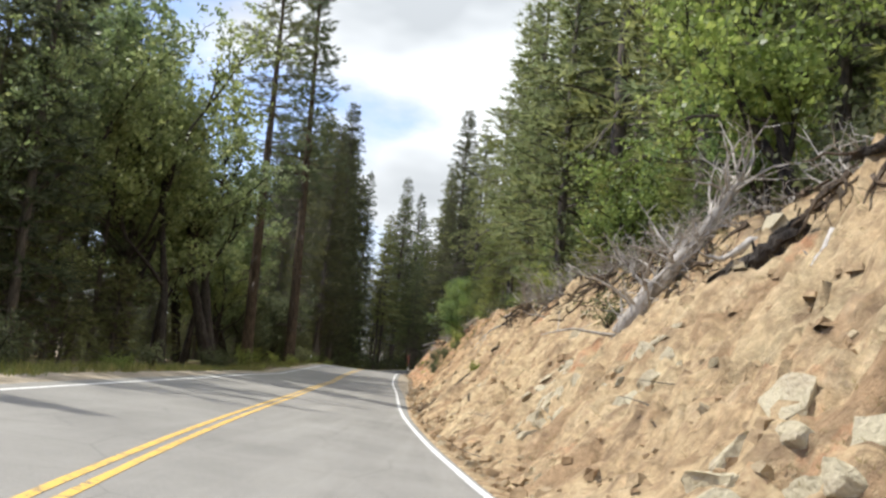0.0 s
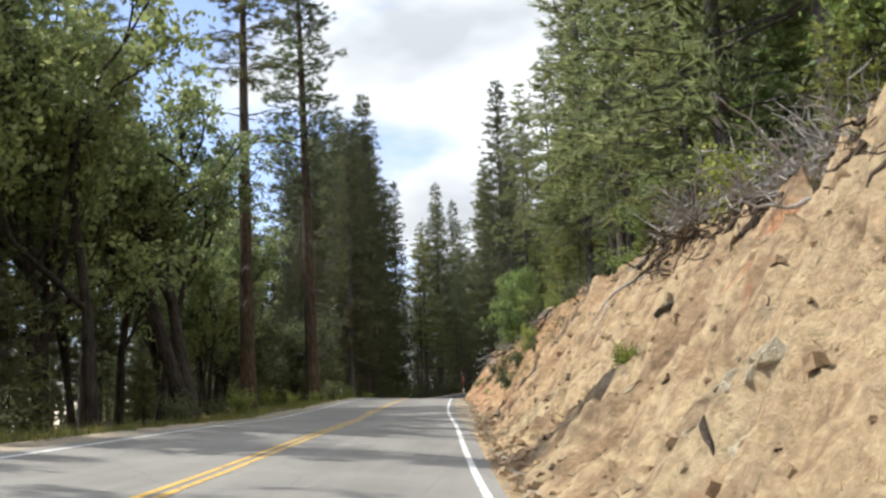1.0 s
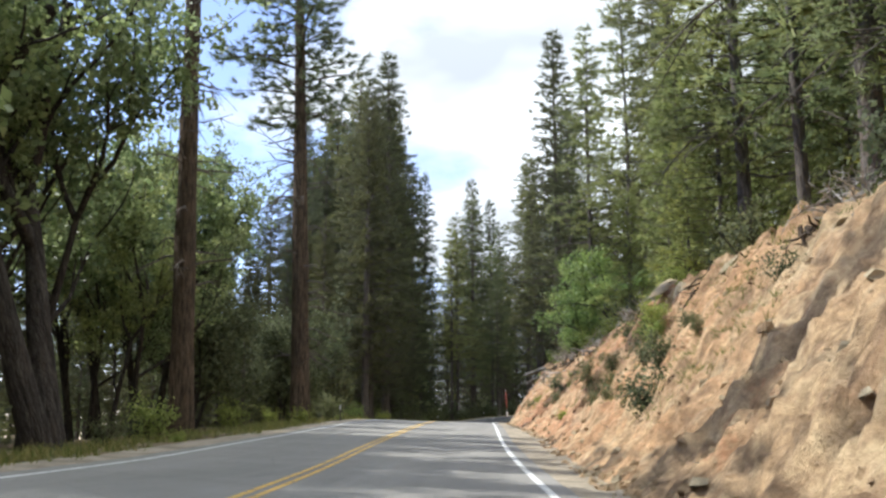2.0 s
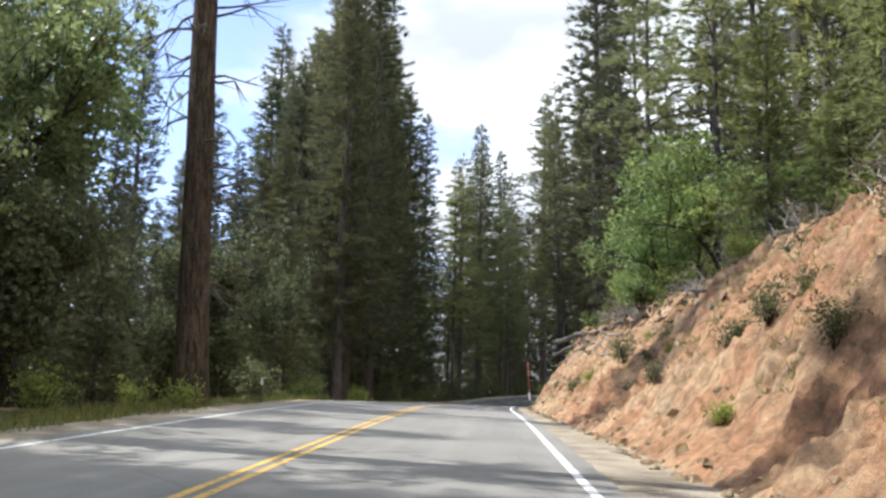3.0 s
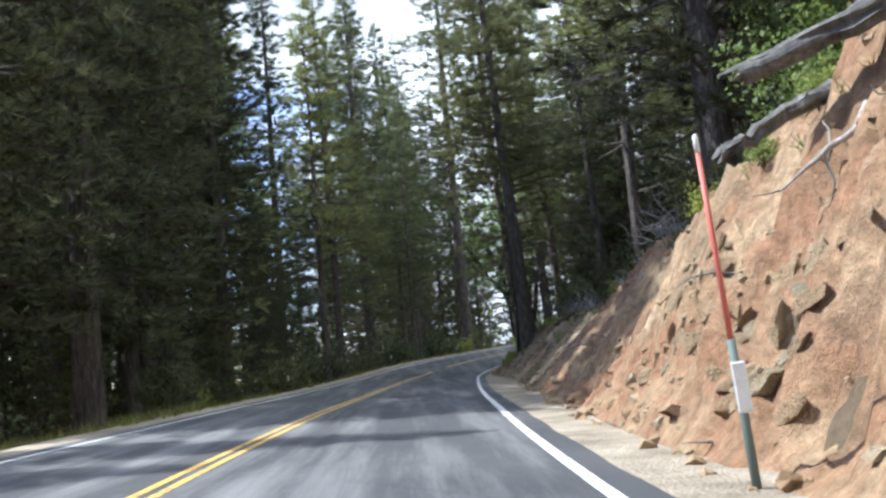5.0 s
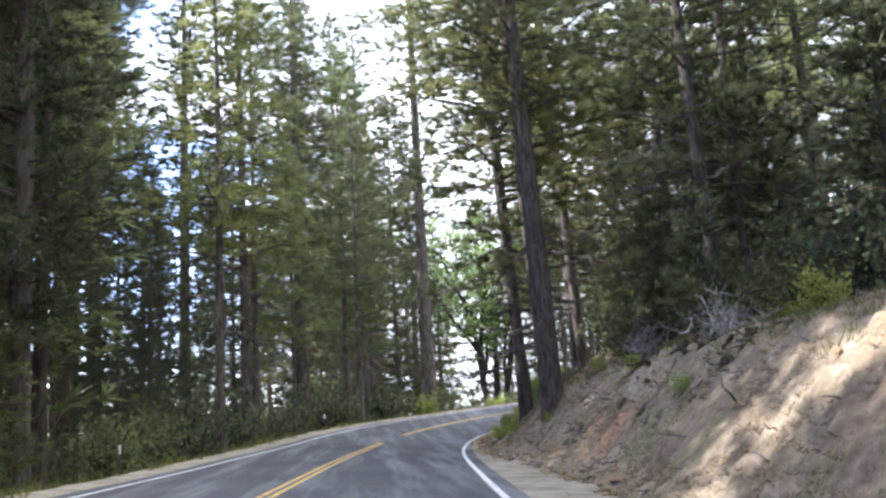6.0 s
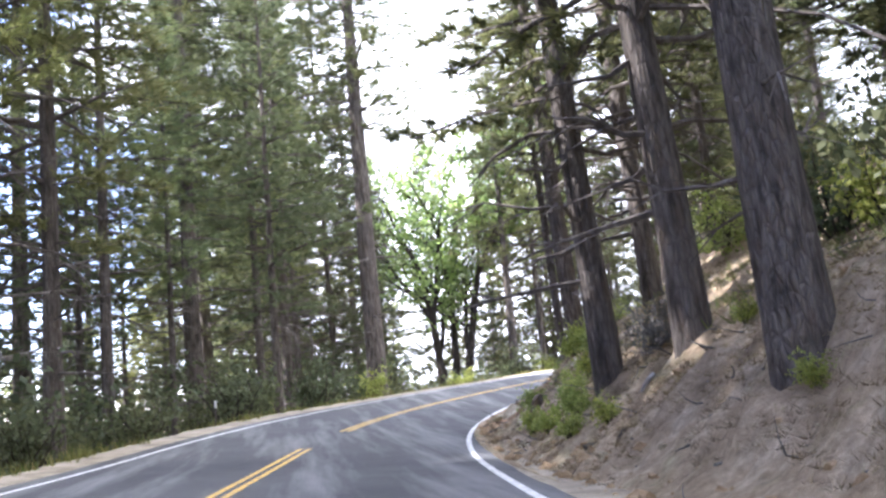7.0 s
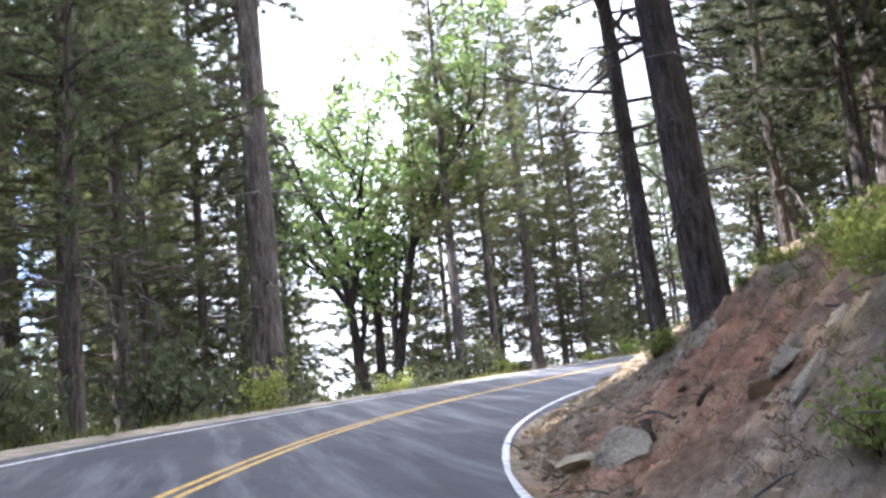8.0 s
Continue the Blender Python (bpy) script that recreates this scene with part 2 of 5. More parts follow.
def make_wood(name="weathered_wood", tones=((0.17, 0.15, 0.13), (0.42, 0.385, 0.34), (0.62, 0.59, 0.54))):
    k = Mat(name, 0.9, 0.15)
    g = k.noise(7, 6, 0.7, (1, 1, 0.3))
    c = k.ramp(g, [(0.3, tones[0]), (0.55, tones[1]), (0.8, tones[2])])
    return k.color(c).bump(g, 0.9, 0.03).m


def make_plain(name, col, rough=0.5, grime=0.35):
    k = Mat(name, rough, 0.4)
    n = k.noise(6, 5, 0.7)
    c = k.mix(k.ramp(n, [(0.5, (0, 0, 0)), (0.8, (grime, grime, grime))]), col, (0.2, 0.17, 0.13))
    return k.color(c).bump(k.noise(40, 2), 0.1, 0.004).m


OLD_ASPHALT = make_asphalt("old_asphalt", (0.176, 0.167, 0.149), (0.24, 0.228, 0.204), (0.285, 0.271, 0.241), 0.6)
# dark tone joins newer paving with tree shade put into the colour
ASPHALT = make_asphalt("dark_asphalt", (0.052, 0.052, 0.055), (0.085, 0.084, 0.084), (0.24, 0.235, 0.225), 0.75)
WHITE = make_paint("white_line_paint", (0.72, 0.71, 0.67))
YELLOW = make_paint("yellow_line_paint", (0.66, 0.41, 0.085))
SOIL = make_soil()
FLOOR = make_floor()
GRAVEL = make_gravel()
PINE_BARK = make_bark("pine_bark", (0.036, 0.029, 0.022), (0.165, 0.122, 0.086))
GREY_BARK = make_bark("grey_bark", (0.058, 0.050, 0.045), (0.215, 0.186, 0.160))
OAK_BARK = make_bark("oak_bark", (0.022, 0.019, 0.017), (0.095, 0.082, 0.070))
NEEDLES = make_leaf("pine_needles", (0.098, 0.112, 0.058), (0.160, 0.175, 0.092), (0.232, 0.242, 0.128), 0.48)
DARK_NEEDLES = make_leaf("dark_pine_needles", (0.068, 0.075, 0.044), (0.111, 0.118, 0.068), (0.168, 0.172, 0.096), 0.42)
FIR = make_leaf("fir_needles", (0.062, 0.072, 0.044), (0.100, 0.111, 0.064), (0.148, 0.157, 0.087), 0.42)
OLIVE = make_leaf("olive_pine_needles", (0.146, 0.172, 0.080), (0.236, 0.268, 0.124), (0.340, 0.362, 0.178), 0.58)
YOUNG = make_leaf("young_pine_needles", (0.152, 0.182, 0.070), (0.240, 0.274, 0.105), (0.340, 0.365, 0.150), 0.56)
OAK_LEAF = make_leaf("oak_leaves", (0.135, 0.175, 0.078), (0.225, 0.275, 0.122), (0.360, 0.405, 0.200), 0.60, 0.42, 0.5)
LIGHT_LEAF = make_leaf("light_green_leaves", (0.130, 0.190, 0.058), (0.210, 0.285, 0.092), (0.32, 0.39, 0.145), 0.58, 0.45, 0.5)
BRIGHT_LEAF = make_leaf("bright_shrub_leaves", (0.185, 0.235, 0.066), (0.295, 0.350, 0.105), (0.415, 0.450, 0.160), 0.60)
GRASS = make_leaf("grass_blades", (0.09, 0.13, 0.04), (0.17, 0.19, 0.065), (0.31, 0.27, 0.13), 0.35)
DRY_GRASS = make_leaf("dry_grass", (0.25, 0.19, 0.10), (0.37, 0.29, 0.17), (0.47, 0.40, 0.25), 0.25)
DUFF = make_leaf("fallen_needles", (0.13, 0.085, 0.05), (0.24, 0.165, 0.10), (0.38, 0.29, 0.19), 0.15)
ROCK = make_rock()
STONES = make_rock("loose_stone", True)
# the tan rock darkened: shade of hollows and turned-away faces put into its colour
DARK_ROCK = make_rock("dark_stained_rock", False, 0.5, ((0.07, 0.062, 0.052), (0.13, 0.115, 0.095), (0.24, 0.215, 0.18)))
DULL_LEAF = make_leaf("dull_oak_leaves", (0.075, 0.088, 0.048), (0.116, 0.132, 0.072), (0.182, 0.198, 0.110), 0.45)
PALE_ROCK = make_rock("pale_outcrop_rock", False, 0.12, ((0.50, 0.44, 0.30), (0.66, 0.59, 0.42), (0.76, 0.70, 0.54)))
WOOD = make_wood()
LOG_WOOD = make_wood("split_log_wood", ((0.060, 0.056, 0.050), (0.16, 0.152, 0.138), (0.33, 0.315, 0.285)))
SNAG_WOOD = make_wood("dead_branch_wood", ((0.06, 0.052, 0.045), (0.145, 0.125, 0.108), (0.27, 0.245, 0.215)))
POST_WHITE = make_plain("post_white", (0.78, 0.78, 0.76))
POST_RED = make_plain("post_orange_red", (0.58, 0.15, 0.11))
POST_METAL = make_plain("post_metal", (0.12, 0.15, 0.13), 0.6)

# ---- the road's line ----
KNOT, FIRST = 14.0, -10.0
HEADING = [8.52, 6.36, 4.29, 3.26, 2.29, 3.46, 1.79, 1.47, 1.83, 0.05, -2.02, -3.23, -3.87, -6.38, -14.69, -25.58, -37.17, -48.43, -59.68, -70.93, -82.18]
LEVEL = [0.003, 0.32, 0.55, 0.813, 1.251, 1.618, 2.188, 2.785, 3.262, 3.511, 3.772, 3.953, 4.203, 4.485, 5.092, 5.807, 6.656, 7.678, 8.708, 9.739, 10.769]
BANKING = [-0.047, -0.053, -0.068, -0.078, -0.057, -0.031, -0.025, -0.031, -0.04, -0.03, -0.016, -0.031, -0.032, -0.061, -0.093, -0.089, -0.074, -0.056, -0.04, -0.031, -0.027]
STEP = 2.0
RS = np.arange(140) * STEP + FIRST
knots = np.arange(21) * KNOT + FIRST


def smooth(a):
    for _ in range(2):
        a[1:-1] = (a[:-2] + 2 * a[1:-1] + a[2:]) / 4
    return a


RTH = smooth(np.radians(np.interp(RS, knots, HEADING)))
RZ = smooth(np.interp(RS, knots, LEVEL))
RB = smooth(np.interp(RS, knots, BANKING))
RX = -0.360 + np.cumsum(-np.sin(RTH)) * STEP
RY = -10 + np.cumsum(np.cos(RTH)) * STEP
# a straight stretch behind the start
back = np.arange(-30, 0) * STEP
RX = np.r_[RX[0] - back * math.sin(RTH[0]), RX]
RY = np.r_[RY[0] + back * math.cos(RTH[0]), RY]
RZ = np.r_[RZ[0] + back * 0.012, RZ]
RB, RTH = np.r_[np.full(30, RB[0]), RB], np.r_[np.full(30, RTH[0]), RTH]
RS = np.r_[RS[0] + back, RS]
NX, NY = np.cos(RTH), np.sin(RTH)
RIGHT_LINE, LEFT_LINE = 3.70, -3.39


def on_road(s, off, up=0.0):
    """World places at the road's length s, the offset to its right, and a height over its banked surface."""
    s = np.asarray(s, float)
    x, y, z, b, nx, ny = (np.interp(s, RS, a) for a in (RX, RY, RZ, RB, NX, NY))
    return np.stack(np.broadcast_arrays(x + off * nx, y + off * ny, z + np.clip(off, -6, 6) * b + up), -1)


def to_road(x, y):
    """Length, offset and level of the road nearest to world places."""
    x, y = np.atleast_1d(np.asarray(x, float)), np.atleast_1d(np.asarray(y, float))
    s, off, lev = np.empty_like(x), np.empty_like(x), np.empty_like(x)
    for a in range(0, len(x), 4000):
        q = slice(a, a + 4000)
        dx, dy = x[q, None] - RX, y[q, None] - RY
        j = (dx**2 + dy**2).argmin(1)
        i = np.arange(len(j))
        ds = -dx[i, j] * NY[j] + dy[i, j] * NX[j]
        s[q] = RS[j] + np.clip(ds, -1.5, 1.5)
        side = np.sign(dx[i, j] * NX[j] + dy[i, j] * NY[j])
        off[q] = side * np.sqrt(dx[i, j] ** 2 + dy[i, j] ** 2)
        inside = (j > 0) & (j < len(RS) - 1)
        off[q] = np.where(inside, dx[i, j] * NX[j] + dy[i, j] * NY[j], off[q])
        lev[q] = np.interp(s[q], RS, RZ) + np.clip(off[q], -6, 6) * RB[j]
    return s, off, lev


# the cut bank: length, foot offset, crest offset, crest height
BANK = [(-70, 4.3, 9.0, 4.6), (10, 4.3, 9.2, 4.8), (28, 4.4, 9.2, 4.5), (45, 4.6, 9.2, 4.8), (60, 5.0, 9.6, 5.0), (77, 5.3, 9.8, 5.0), (94, 5.0, 9.8, 4.4),
        (109, 4.9, 8.6, 4.0), (116, 4.9, 8.1, 4.3), (121, 4.9, 7.6, 4.25), (124, 4.9, 7.5, 3.75), (129, 5.0, 7.6, 3.1), (136, 5.2, 7.8, 2.5), (150, 5.5, 8.0, 2.3), (158, 5.2, 7.6, 2.25), (163, 4.9, 7.4, 2.2),
        (168, 4.7, 7.4, 2.2), (174, 4.5, 7.4, 2.1), (180, 4.3, 7.2, 2.3), (186, 4.2, 7.4, 2.2), (192, 4.3, 7.4, 2.1), (205, 4.6, 7.6, 1.8), (280, 4.8, 8.0, 1.8)]
BANK_S = [b[0] for b in BANK]


def ground_z(x, y):
    """The ground's height without its small roughness."""
    s, off, lev = to_road(x, y)
    foot, crest, high = (np.interp(s, BANK_S, [b[n] for b in BANK]) for n in (1, 2, 3))
    t = np.clip((off - foot) / (crest - foot), 0, 1)
    rise = high * (0.75 * t + 0.25 * t * t * (3 - 2 * t))
    far = np.clip(off - crest, 0, None)
    bend = np.interp(s, [132, 144, 158, 172, 190, 205], [0, -1, -1, 1, 1, 0])         # a gentle shelf, then steeper woods inside the bend
    hill = np.where(far < 40, 0.42 * far, 16.8 + 0.30 * (far - 40)) + 0.16 * bend * np.clip(far, 0, 12)
    hill = np.minimum(hill, 60 + 0.02 * far)
    steep = np.interp(s, [0, 100, 150, 185, 260], [0.10, 0.07, 0.16, 0.34, 0.40])
    down = np.clip(-off - 5.2, 0, None)
    drop = steep * np.where(down < 60, down, 60 + 0.35 * (down - 60))
    drop = np.minimum(drop, 45 + 0.01 * down)
    verge = 0.10 * np.clip((-off - 4.0) / 1.2, 0, 1) + 0.06 * np.clip((off - 3.9) / 0.5, 0, 1) * (t <= 0)
    return lev + rise + hill - drop - verge


def z_at(x, y):
    return float(ground_z(x, y)[0])


# ---- mesh helpers ----
def mesh_of(name, verts, faces, material, smooth_shade=False):
    me = bpy.data.meshes.new(name)
    me.from_pydata([tuple(v) for v in verts], [], [tuple(f) for f in faces])
    me.materials.append(material)
    if smooth_shade:
        me.polygons.foreach_set("use_smooth", [True] * len(me.polygons))
    me.update()
    return me


def part(name, me, parent, label=""):
    ob = new(name, me)
    ob.parent = parent
    return tagged(ob, label)


def grid_mesh(name, pts, material, smooth_shade=True):
    """A mesh from a grid of places (rows, columns, 3)."""
    r, c = pts.shape[:2]
    idx = np.arange(r * c).reshape(r, c)
    faces = np.stack([idx[:-1, :-1], idx[:-1, 1:], idx[1:, 1:], idx[1:, :-1]], -1).reshape(-1, 4)
    return mesh_of(name, pts.reshape(-1, 3).tolist(), faces.tolist(), material, smooth_shade)


def tube(path, radii, sides=8, cap=True):
    """Vertices and faces of a tube round a line of places."""
    path = [Vector(p) for p in path]
    verts, faces = [], []
    side = None
    for i, p in enumerate(path):
        d = (path[min(i + 1, len(path) - 1)] - path[max(i - 1, 0)]).normalized()
        ref = Vector((1, 0, 0)) if abs(d.x) < 0.8 else Vector((0, 1, 0))
        u = (side - d * side.dot(d)).normalized() if side is not None and (side - d * side.dot(d)).length > 1e-4 else d.cross(ref).normalized()
        side = u
        v = d.cross(u)
        for k in range(sides):
            a = 2 * math.pi * k / sides
            verts.append(p + (u * math.cos(a) + v * math.sin(a)) * radii[i])
    for i in range(len(path) - 1):
        for k in range(sides):
            a, b = i * sides + k, i * sides + (k + 1) % sides
            faces.append((a, b, b + sides, a + sides))
    if cap:
        faces.append(tuple(range(sides - 1, -1, -1)))
        n = len(verts)
        faces.append(tuple(range(n - sides, n)))
    return verts, faces


class Build:
    """Collects pieces of one mesh."""

    def __init__(self):
        self.v, self.f = [], []

    def add(self, vf):
        n = len(self.v)
        self.v += [tuple(p) for p in vf[0]]
        self.f += [tuple(i + n for i in f) for f in vf[1]]

    def mesh(self, name, material, smooth_shade=False):
        return mesh_of(name, self.v, self.f, material, smooth_shade)


# ---- ground, bank and road ----
def fbm(x, y, z, octaves=4, rough=0.5):
    total, amp = 0.0, 1.0
    for o in range(octaves):
        total += amp * noise.noise((x, y, z))
        x, y, z, amp = x * 2.03, y * 2.03, z * 2.03, amp * rough
    return total


def axis(lo, hi, near_lo, near_hi, step):
    a = list(np.arange(near_lo, near_hi, step))
    d, p = step, near_hi
    while p < hi:
        a.append(p)
        d *= 1.22
        p += d
    d, p = step, near_lo
    while p > lo:
        d *= 1.22
        p -= d
        a.insert(0, p)
    return np.array(a)


def build_ground():
    xs, ys = axis(-3500, 3500, -75, 110, 2.0), axis(-3500, 3500, -40, 300, 2.0)
    gx, gy = np.meshgrid(xs, ys, indexing="ij")
    z = ground_z(gx.ravel(), gy.ravel())
    s, off, lev = to_road(gx.ravel(), gy.ravel())
    rough = np.array([fbm(x * 0.22, y * 0.22, 3.0, 3) for x, y in zip(gx.ravel(), gy.ravel())])
    z = z + rough * 0.35 * np.clip((np.abs(off) - 9) / 5, 0, 1)
    # under the road, the bank and the verge, which lie on it
    z -= 0.9 * (np.clip((12.0 - off) / 1.5, 0, 1) * np.clip((off + 9.5) / 1.5, 0, 1))
    pts = np.stack([gx, gy, z.reshape(gx.shape)], -1)
    ob = new("ground", grid_mesh("ground", pts, FLOOR))
    tagged(ob, "forest floor of brown needle litter with green patches", "ground", kind="structure")


GRID = {}
BANK_STEP, BANK_COLS = 0.15, 76


def bank_at(s, off):
    """The place on the bank's surface at a length and offset."""
    i = min(max((s + 22) / BANK_STEP, 0), len(GRID["inner"]) - 1.01)
    a = int(i)
    q = (off - GRID["inner"][a]) / (GRID["outer"][a] - GRID["inner"][a])
    j = min(max(q, 0.0) ** (1 / 1.15) * (BANK_COLS - 1), BANK_COLS - 2.01)
    b = int(j)
    u, v, p = i - a, j - b, GRID["p"]
    m = p[a, b] * (1 - u) * (1 - v) + p[a + 1, b] * u * (1 - v) + p[a, b + 1] * (1 - u) * v + p[a + 1, b + 1] * u * v
    return Vector(m)


def build_bank():
    ss = np.arange(-22, 215, BANK_STEP)
    tt = np.linspace(0, 1, BANK_COLS)
    foot, crest = np.interp(ss, BANK_S, [b[1] for b in BANK]), np.interp(ss, BANK_S, [b[2] for b in BANK])
    inner, outer = foot - 0.55, np.full_like(ss, 13.2)
    off = inner[:, None] + (outer - inner)[:, None] * tt[None, :] ** 1.15
    p = on_road(np.repeat(ss[:, None], BANK_COLS, 1), off)
    z = ground_z(p[..., 0].ravel(), p[..., 1].ravel()).reshape(off.shape)
    wild = np.interp(ss, [-22, 20, 60, 105, 132, 146, 178, 182, 188, 192, 215], [1.0, 1.0, 1.0, 1.15, 1.1, 0.3, 0.28, 0.7, 0.7, 0.3, 0.3])
    rills = np.interp(ss, [-22, 60, 100, 130, 215], [0.48, 0.48, 0.4, 0.2, 0.2])
    lips = np.interp(ss, [-22, 32, 44, 98, 108, 215], [1.1, 1.1, 0.45, 0.5, 0.25, 0.25])
    calm = 1 - np.clip(wild, 0, 1)
    for i, s in enumerate(ss):
        for j in range(BANK_COLS):
            o = off[i, j]
            t = (o - foot[i]) / (crest[i] - foot[i])
            w = min(1.0, max(0.0, t * 4 + 0.12)) * min(1.0, max(0.0, (13.0 - o) / 1.5))
            gully = fbm(s * 0.75, o * 0.16, 7.0, 4, 0.55)
            rill = abs(fbm(s * 1.25 + 0.5 * o, o * 0.22, 15.0, 3, 0.55))
            lump = fbm(s * 0.33, o * 0.33, 1.0, 3)
            crag = abs(fbm(s * 1.6, o * 1.3, 4.0, 4, 0.6))
            lip = 0.55 * math.exp(-((t - 1.0) / 0.10) ** 2) * (0.35 + 1.4 * fbm(s * 0.7, 2.0, 9.0, 4, 0.6))
            ledge = math.floor(fbm(s * 0.5, o * 0.9, 12.0, 3) * 5) / 5
            chip = math.floor(fbm(s * 1.5, o * 1.7, 21.0, 3) * 6) / 6
            z[i, j] += wild[i] * w * (0.40 * gully - rills[i] * rill + 0.30 * lump - 0.40 * crag + 0.20 * ledge + 0.22 * chip + lip * lips[i]) + calm[i] * w * 0.22 * lump + min(w * 3, 1) * (0.05 + 0.06 * wild[i]) * fbm(s * 3.1, o * 3.1, 6.0, 3) - wild[i] * min(w * 3, 1) * 0.20 * max(0.0, fbm(s * 1.1, o * 1.9, 31.0, 3) - 0.32)
    z[:, 0] -= 0.25
    z[:, -1] -= 1.6
    p[..., 2] = z + 0.02
    ob = new("cut_bank", grid_mesh("cut_bank", p, SOIL))
    GRID.update(p=p, inner=inner, outer=outer)
    return tagged(ob, "steep roadside cut of bare orange and tan crumbling soil", "bank", kind="structure")


def strip(name, s0, s1, left, right, up, material, step=1.0, wobble=0.0, cols=2):
    ss = np.arange(s0, s1 + 0.01, step)
    rows = []
    for s in ss:
        a = left + wobble * fbm(s * 0.5, left, 0.0, 3)
        b = right + wobble * fbm(s * 0.5, right, 5.0, 3)
        rows.append([on_road(s, a + (b - a) * k / (cols - 1), up) for k in range(cols)])
    return grid_mesh(name, np.array(rows), material)


def thick_strip(name, s0, s1, left, right, up, material, step=1.0, skirt=0.25, wobble=0.0):
    ss = np.arange(s0, s1 + 0.01, step)
    rows = []
    for s in ss:
        a = left + wobble * fbm(s * 0.6, left, 0.0, 3)
        b = right + wobble * fbm(s * 0.6, right, 5.0, 3)
        mid = [on_road(s, a + (b - a) * k / 8, up) for k in range(9)]
        rows.append([on_road(s, a - 0.05, up - skirt), *mid, on_road(s, b + 0.05, up - skirt)])
    return grid_mesh(name, np.array(rows), material, False)


def build_road():
    road = tagged(new("road", thick_strip("road", 102, 264, -3.85, 4.05, 0.0, ASPHALT, 1.0, 0.25, 0.05)), "dark two-lane asphalt road with pale worn wheel tracks", "road", kind="structure")
    part("old_paving", thick_strip("old_paving", -60, 102, -3.85, 4.05, 0.0, OLD_ASPHALT, 1.0, 0.25, 0.05), road, "older light grey asphalt")
    part("edge_line", strip("edge_line", -60, 264, RIGHT_LINE - 0.06, RIGHT_LINE + 0.06, 0.005, WHITE), road, "white painted edge line")
    part("edge_line", strip("edge_line", -60, 264, LEFT_LINE - 0.055, LEFT_LINE + 0.055, 0.005, WHITE), road, "white painted edge line")
    for o in (-0.10, 0.10):
        for s0, s1 in ((-60, 175.8), (182, 264)):      # worn away in between
            part("centre_line", strip("centre_line", s0, s1, o - 0.047, o + 0.047, 0.005, YELLOW, 0.2, 0.006), road, "worn yellow painted centre line")
    shoulder = tagged(new("gravel_shoulder", strip("gravel_shoulder", -60, 264, 3.8, 5.4, -0.03, GRAVEL, 0.5, 0.3, 5)), "gritty pale gravel shoulder under the bank", "shoulder", kind="structure")
    # left verge: gravel strip, then the grassy slope
    tagged(new("gravel_verge", strip("gravel_verge", -60, 264, -4.85, -3.7, -0.02, GRAVEL, 0.5, 0.22, 5)), "narrow pale gravel verge beside the road", "verge", kind="structure")
    ss, oo = np.arange(-50, 262, 0.7), np.linspace(-4.4, -11.5, 14)
    p = on_road(np.repeat(ss[:, None], 14, 1), np.repeat(oo[None, :], len(ss), 0))
    z = ground_z(p[..., 0].ravel(), p[..., 1].ravel()).reshape(p.shape[:2])
    for i, s in enumerate(ss):
        for j, o in enumerate(oo):
            z[i, j] += 0.16 * fbm(s * 0.5, o * 0.5, 2.0, 3) * min(1, max(0, (-o - 4.6) / 2)) - 0.02
    z[:, 0] -= 0.12
    z[:, -1] -= 1.0
    p[..., 2] = z
    tagged(new("verge_slope", grid_mesh("verge_slope", p[:, ::-1], FLOOR)), "sloping verge of needle litter, grass and soil", "verge", kind="structure")


build_ground()
bank = build_bank()
build_road()


# ---- trees ----
def tuft_tris(centres, dirs, length, width, blades, rng):
    """Slim triangles that fan out round each centre, towards its direction."""
    n = len(centres)
    d = np.repeat(dirs, blades, 0) + rng.normal(0, 1, (n * blades, 3)) * (0.75, 0.75, 0.6)
    d /= np.linalg.norm(d, axis=1)[:, None]
    side = np.cross(d, rng.normal(0, 1, (n * blades, 3)))
    side /= np.linalg.norm(side, axis=1)[:, None] + 1e-9
    c = np.repeat(centres, blades, 0)
    ln = (length * rng.uniform(0.6, 1.25, n * blades))[:, None]
    w = (width * rng.uniform(0.7, 1.3, n * blades))[:, None]
    base = c - d * ln * 0.25
    tri = np.stack([base + side * w, c + d * ln, base - side * w], 1)
    return tri.reshape(-1, 3)


def tri_mesh(name, pts, material, corners=4):
    me = bpy.data.meshes.new(name)
    n = len(pts)
    me.vertices.add(n)
    me.vertices.foreach_set("co", pts.astype(np.float32).ravel())
    me.loops.add(n)
    me.loops.foreach_set("vertex_index", np.arange(n, dtype=np.int32))
    me.polygons.add(n // corners)
    me.polygons.foreach_set("loop_start", np.arange(0, n, corners, dtype=np.int32))
    me.polygons.foreach_set("loop_total", np.full(n // corners, corners, dtype=np.int32))
    me.materials.append(material)
    me.update(calc_edges=True)
    return me


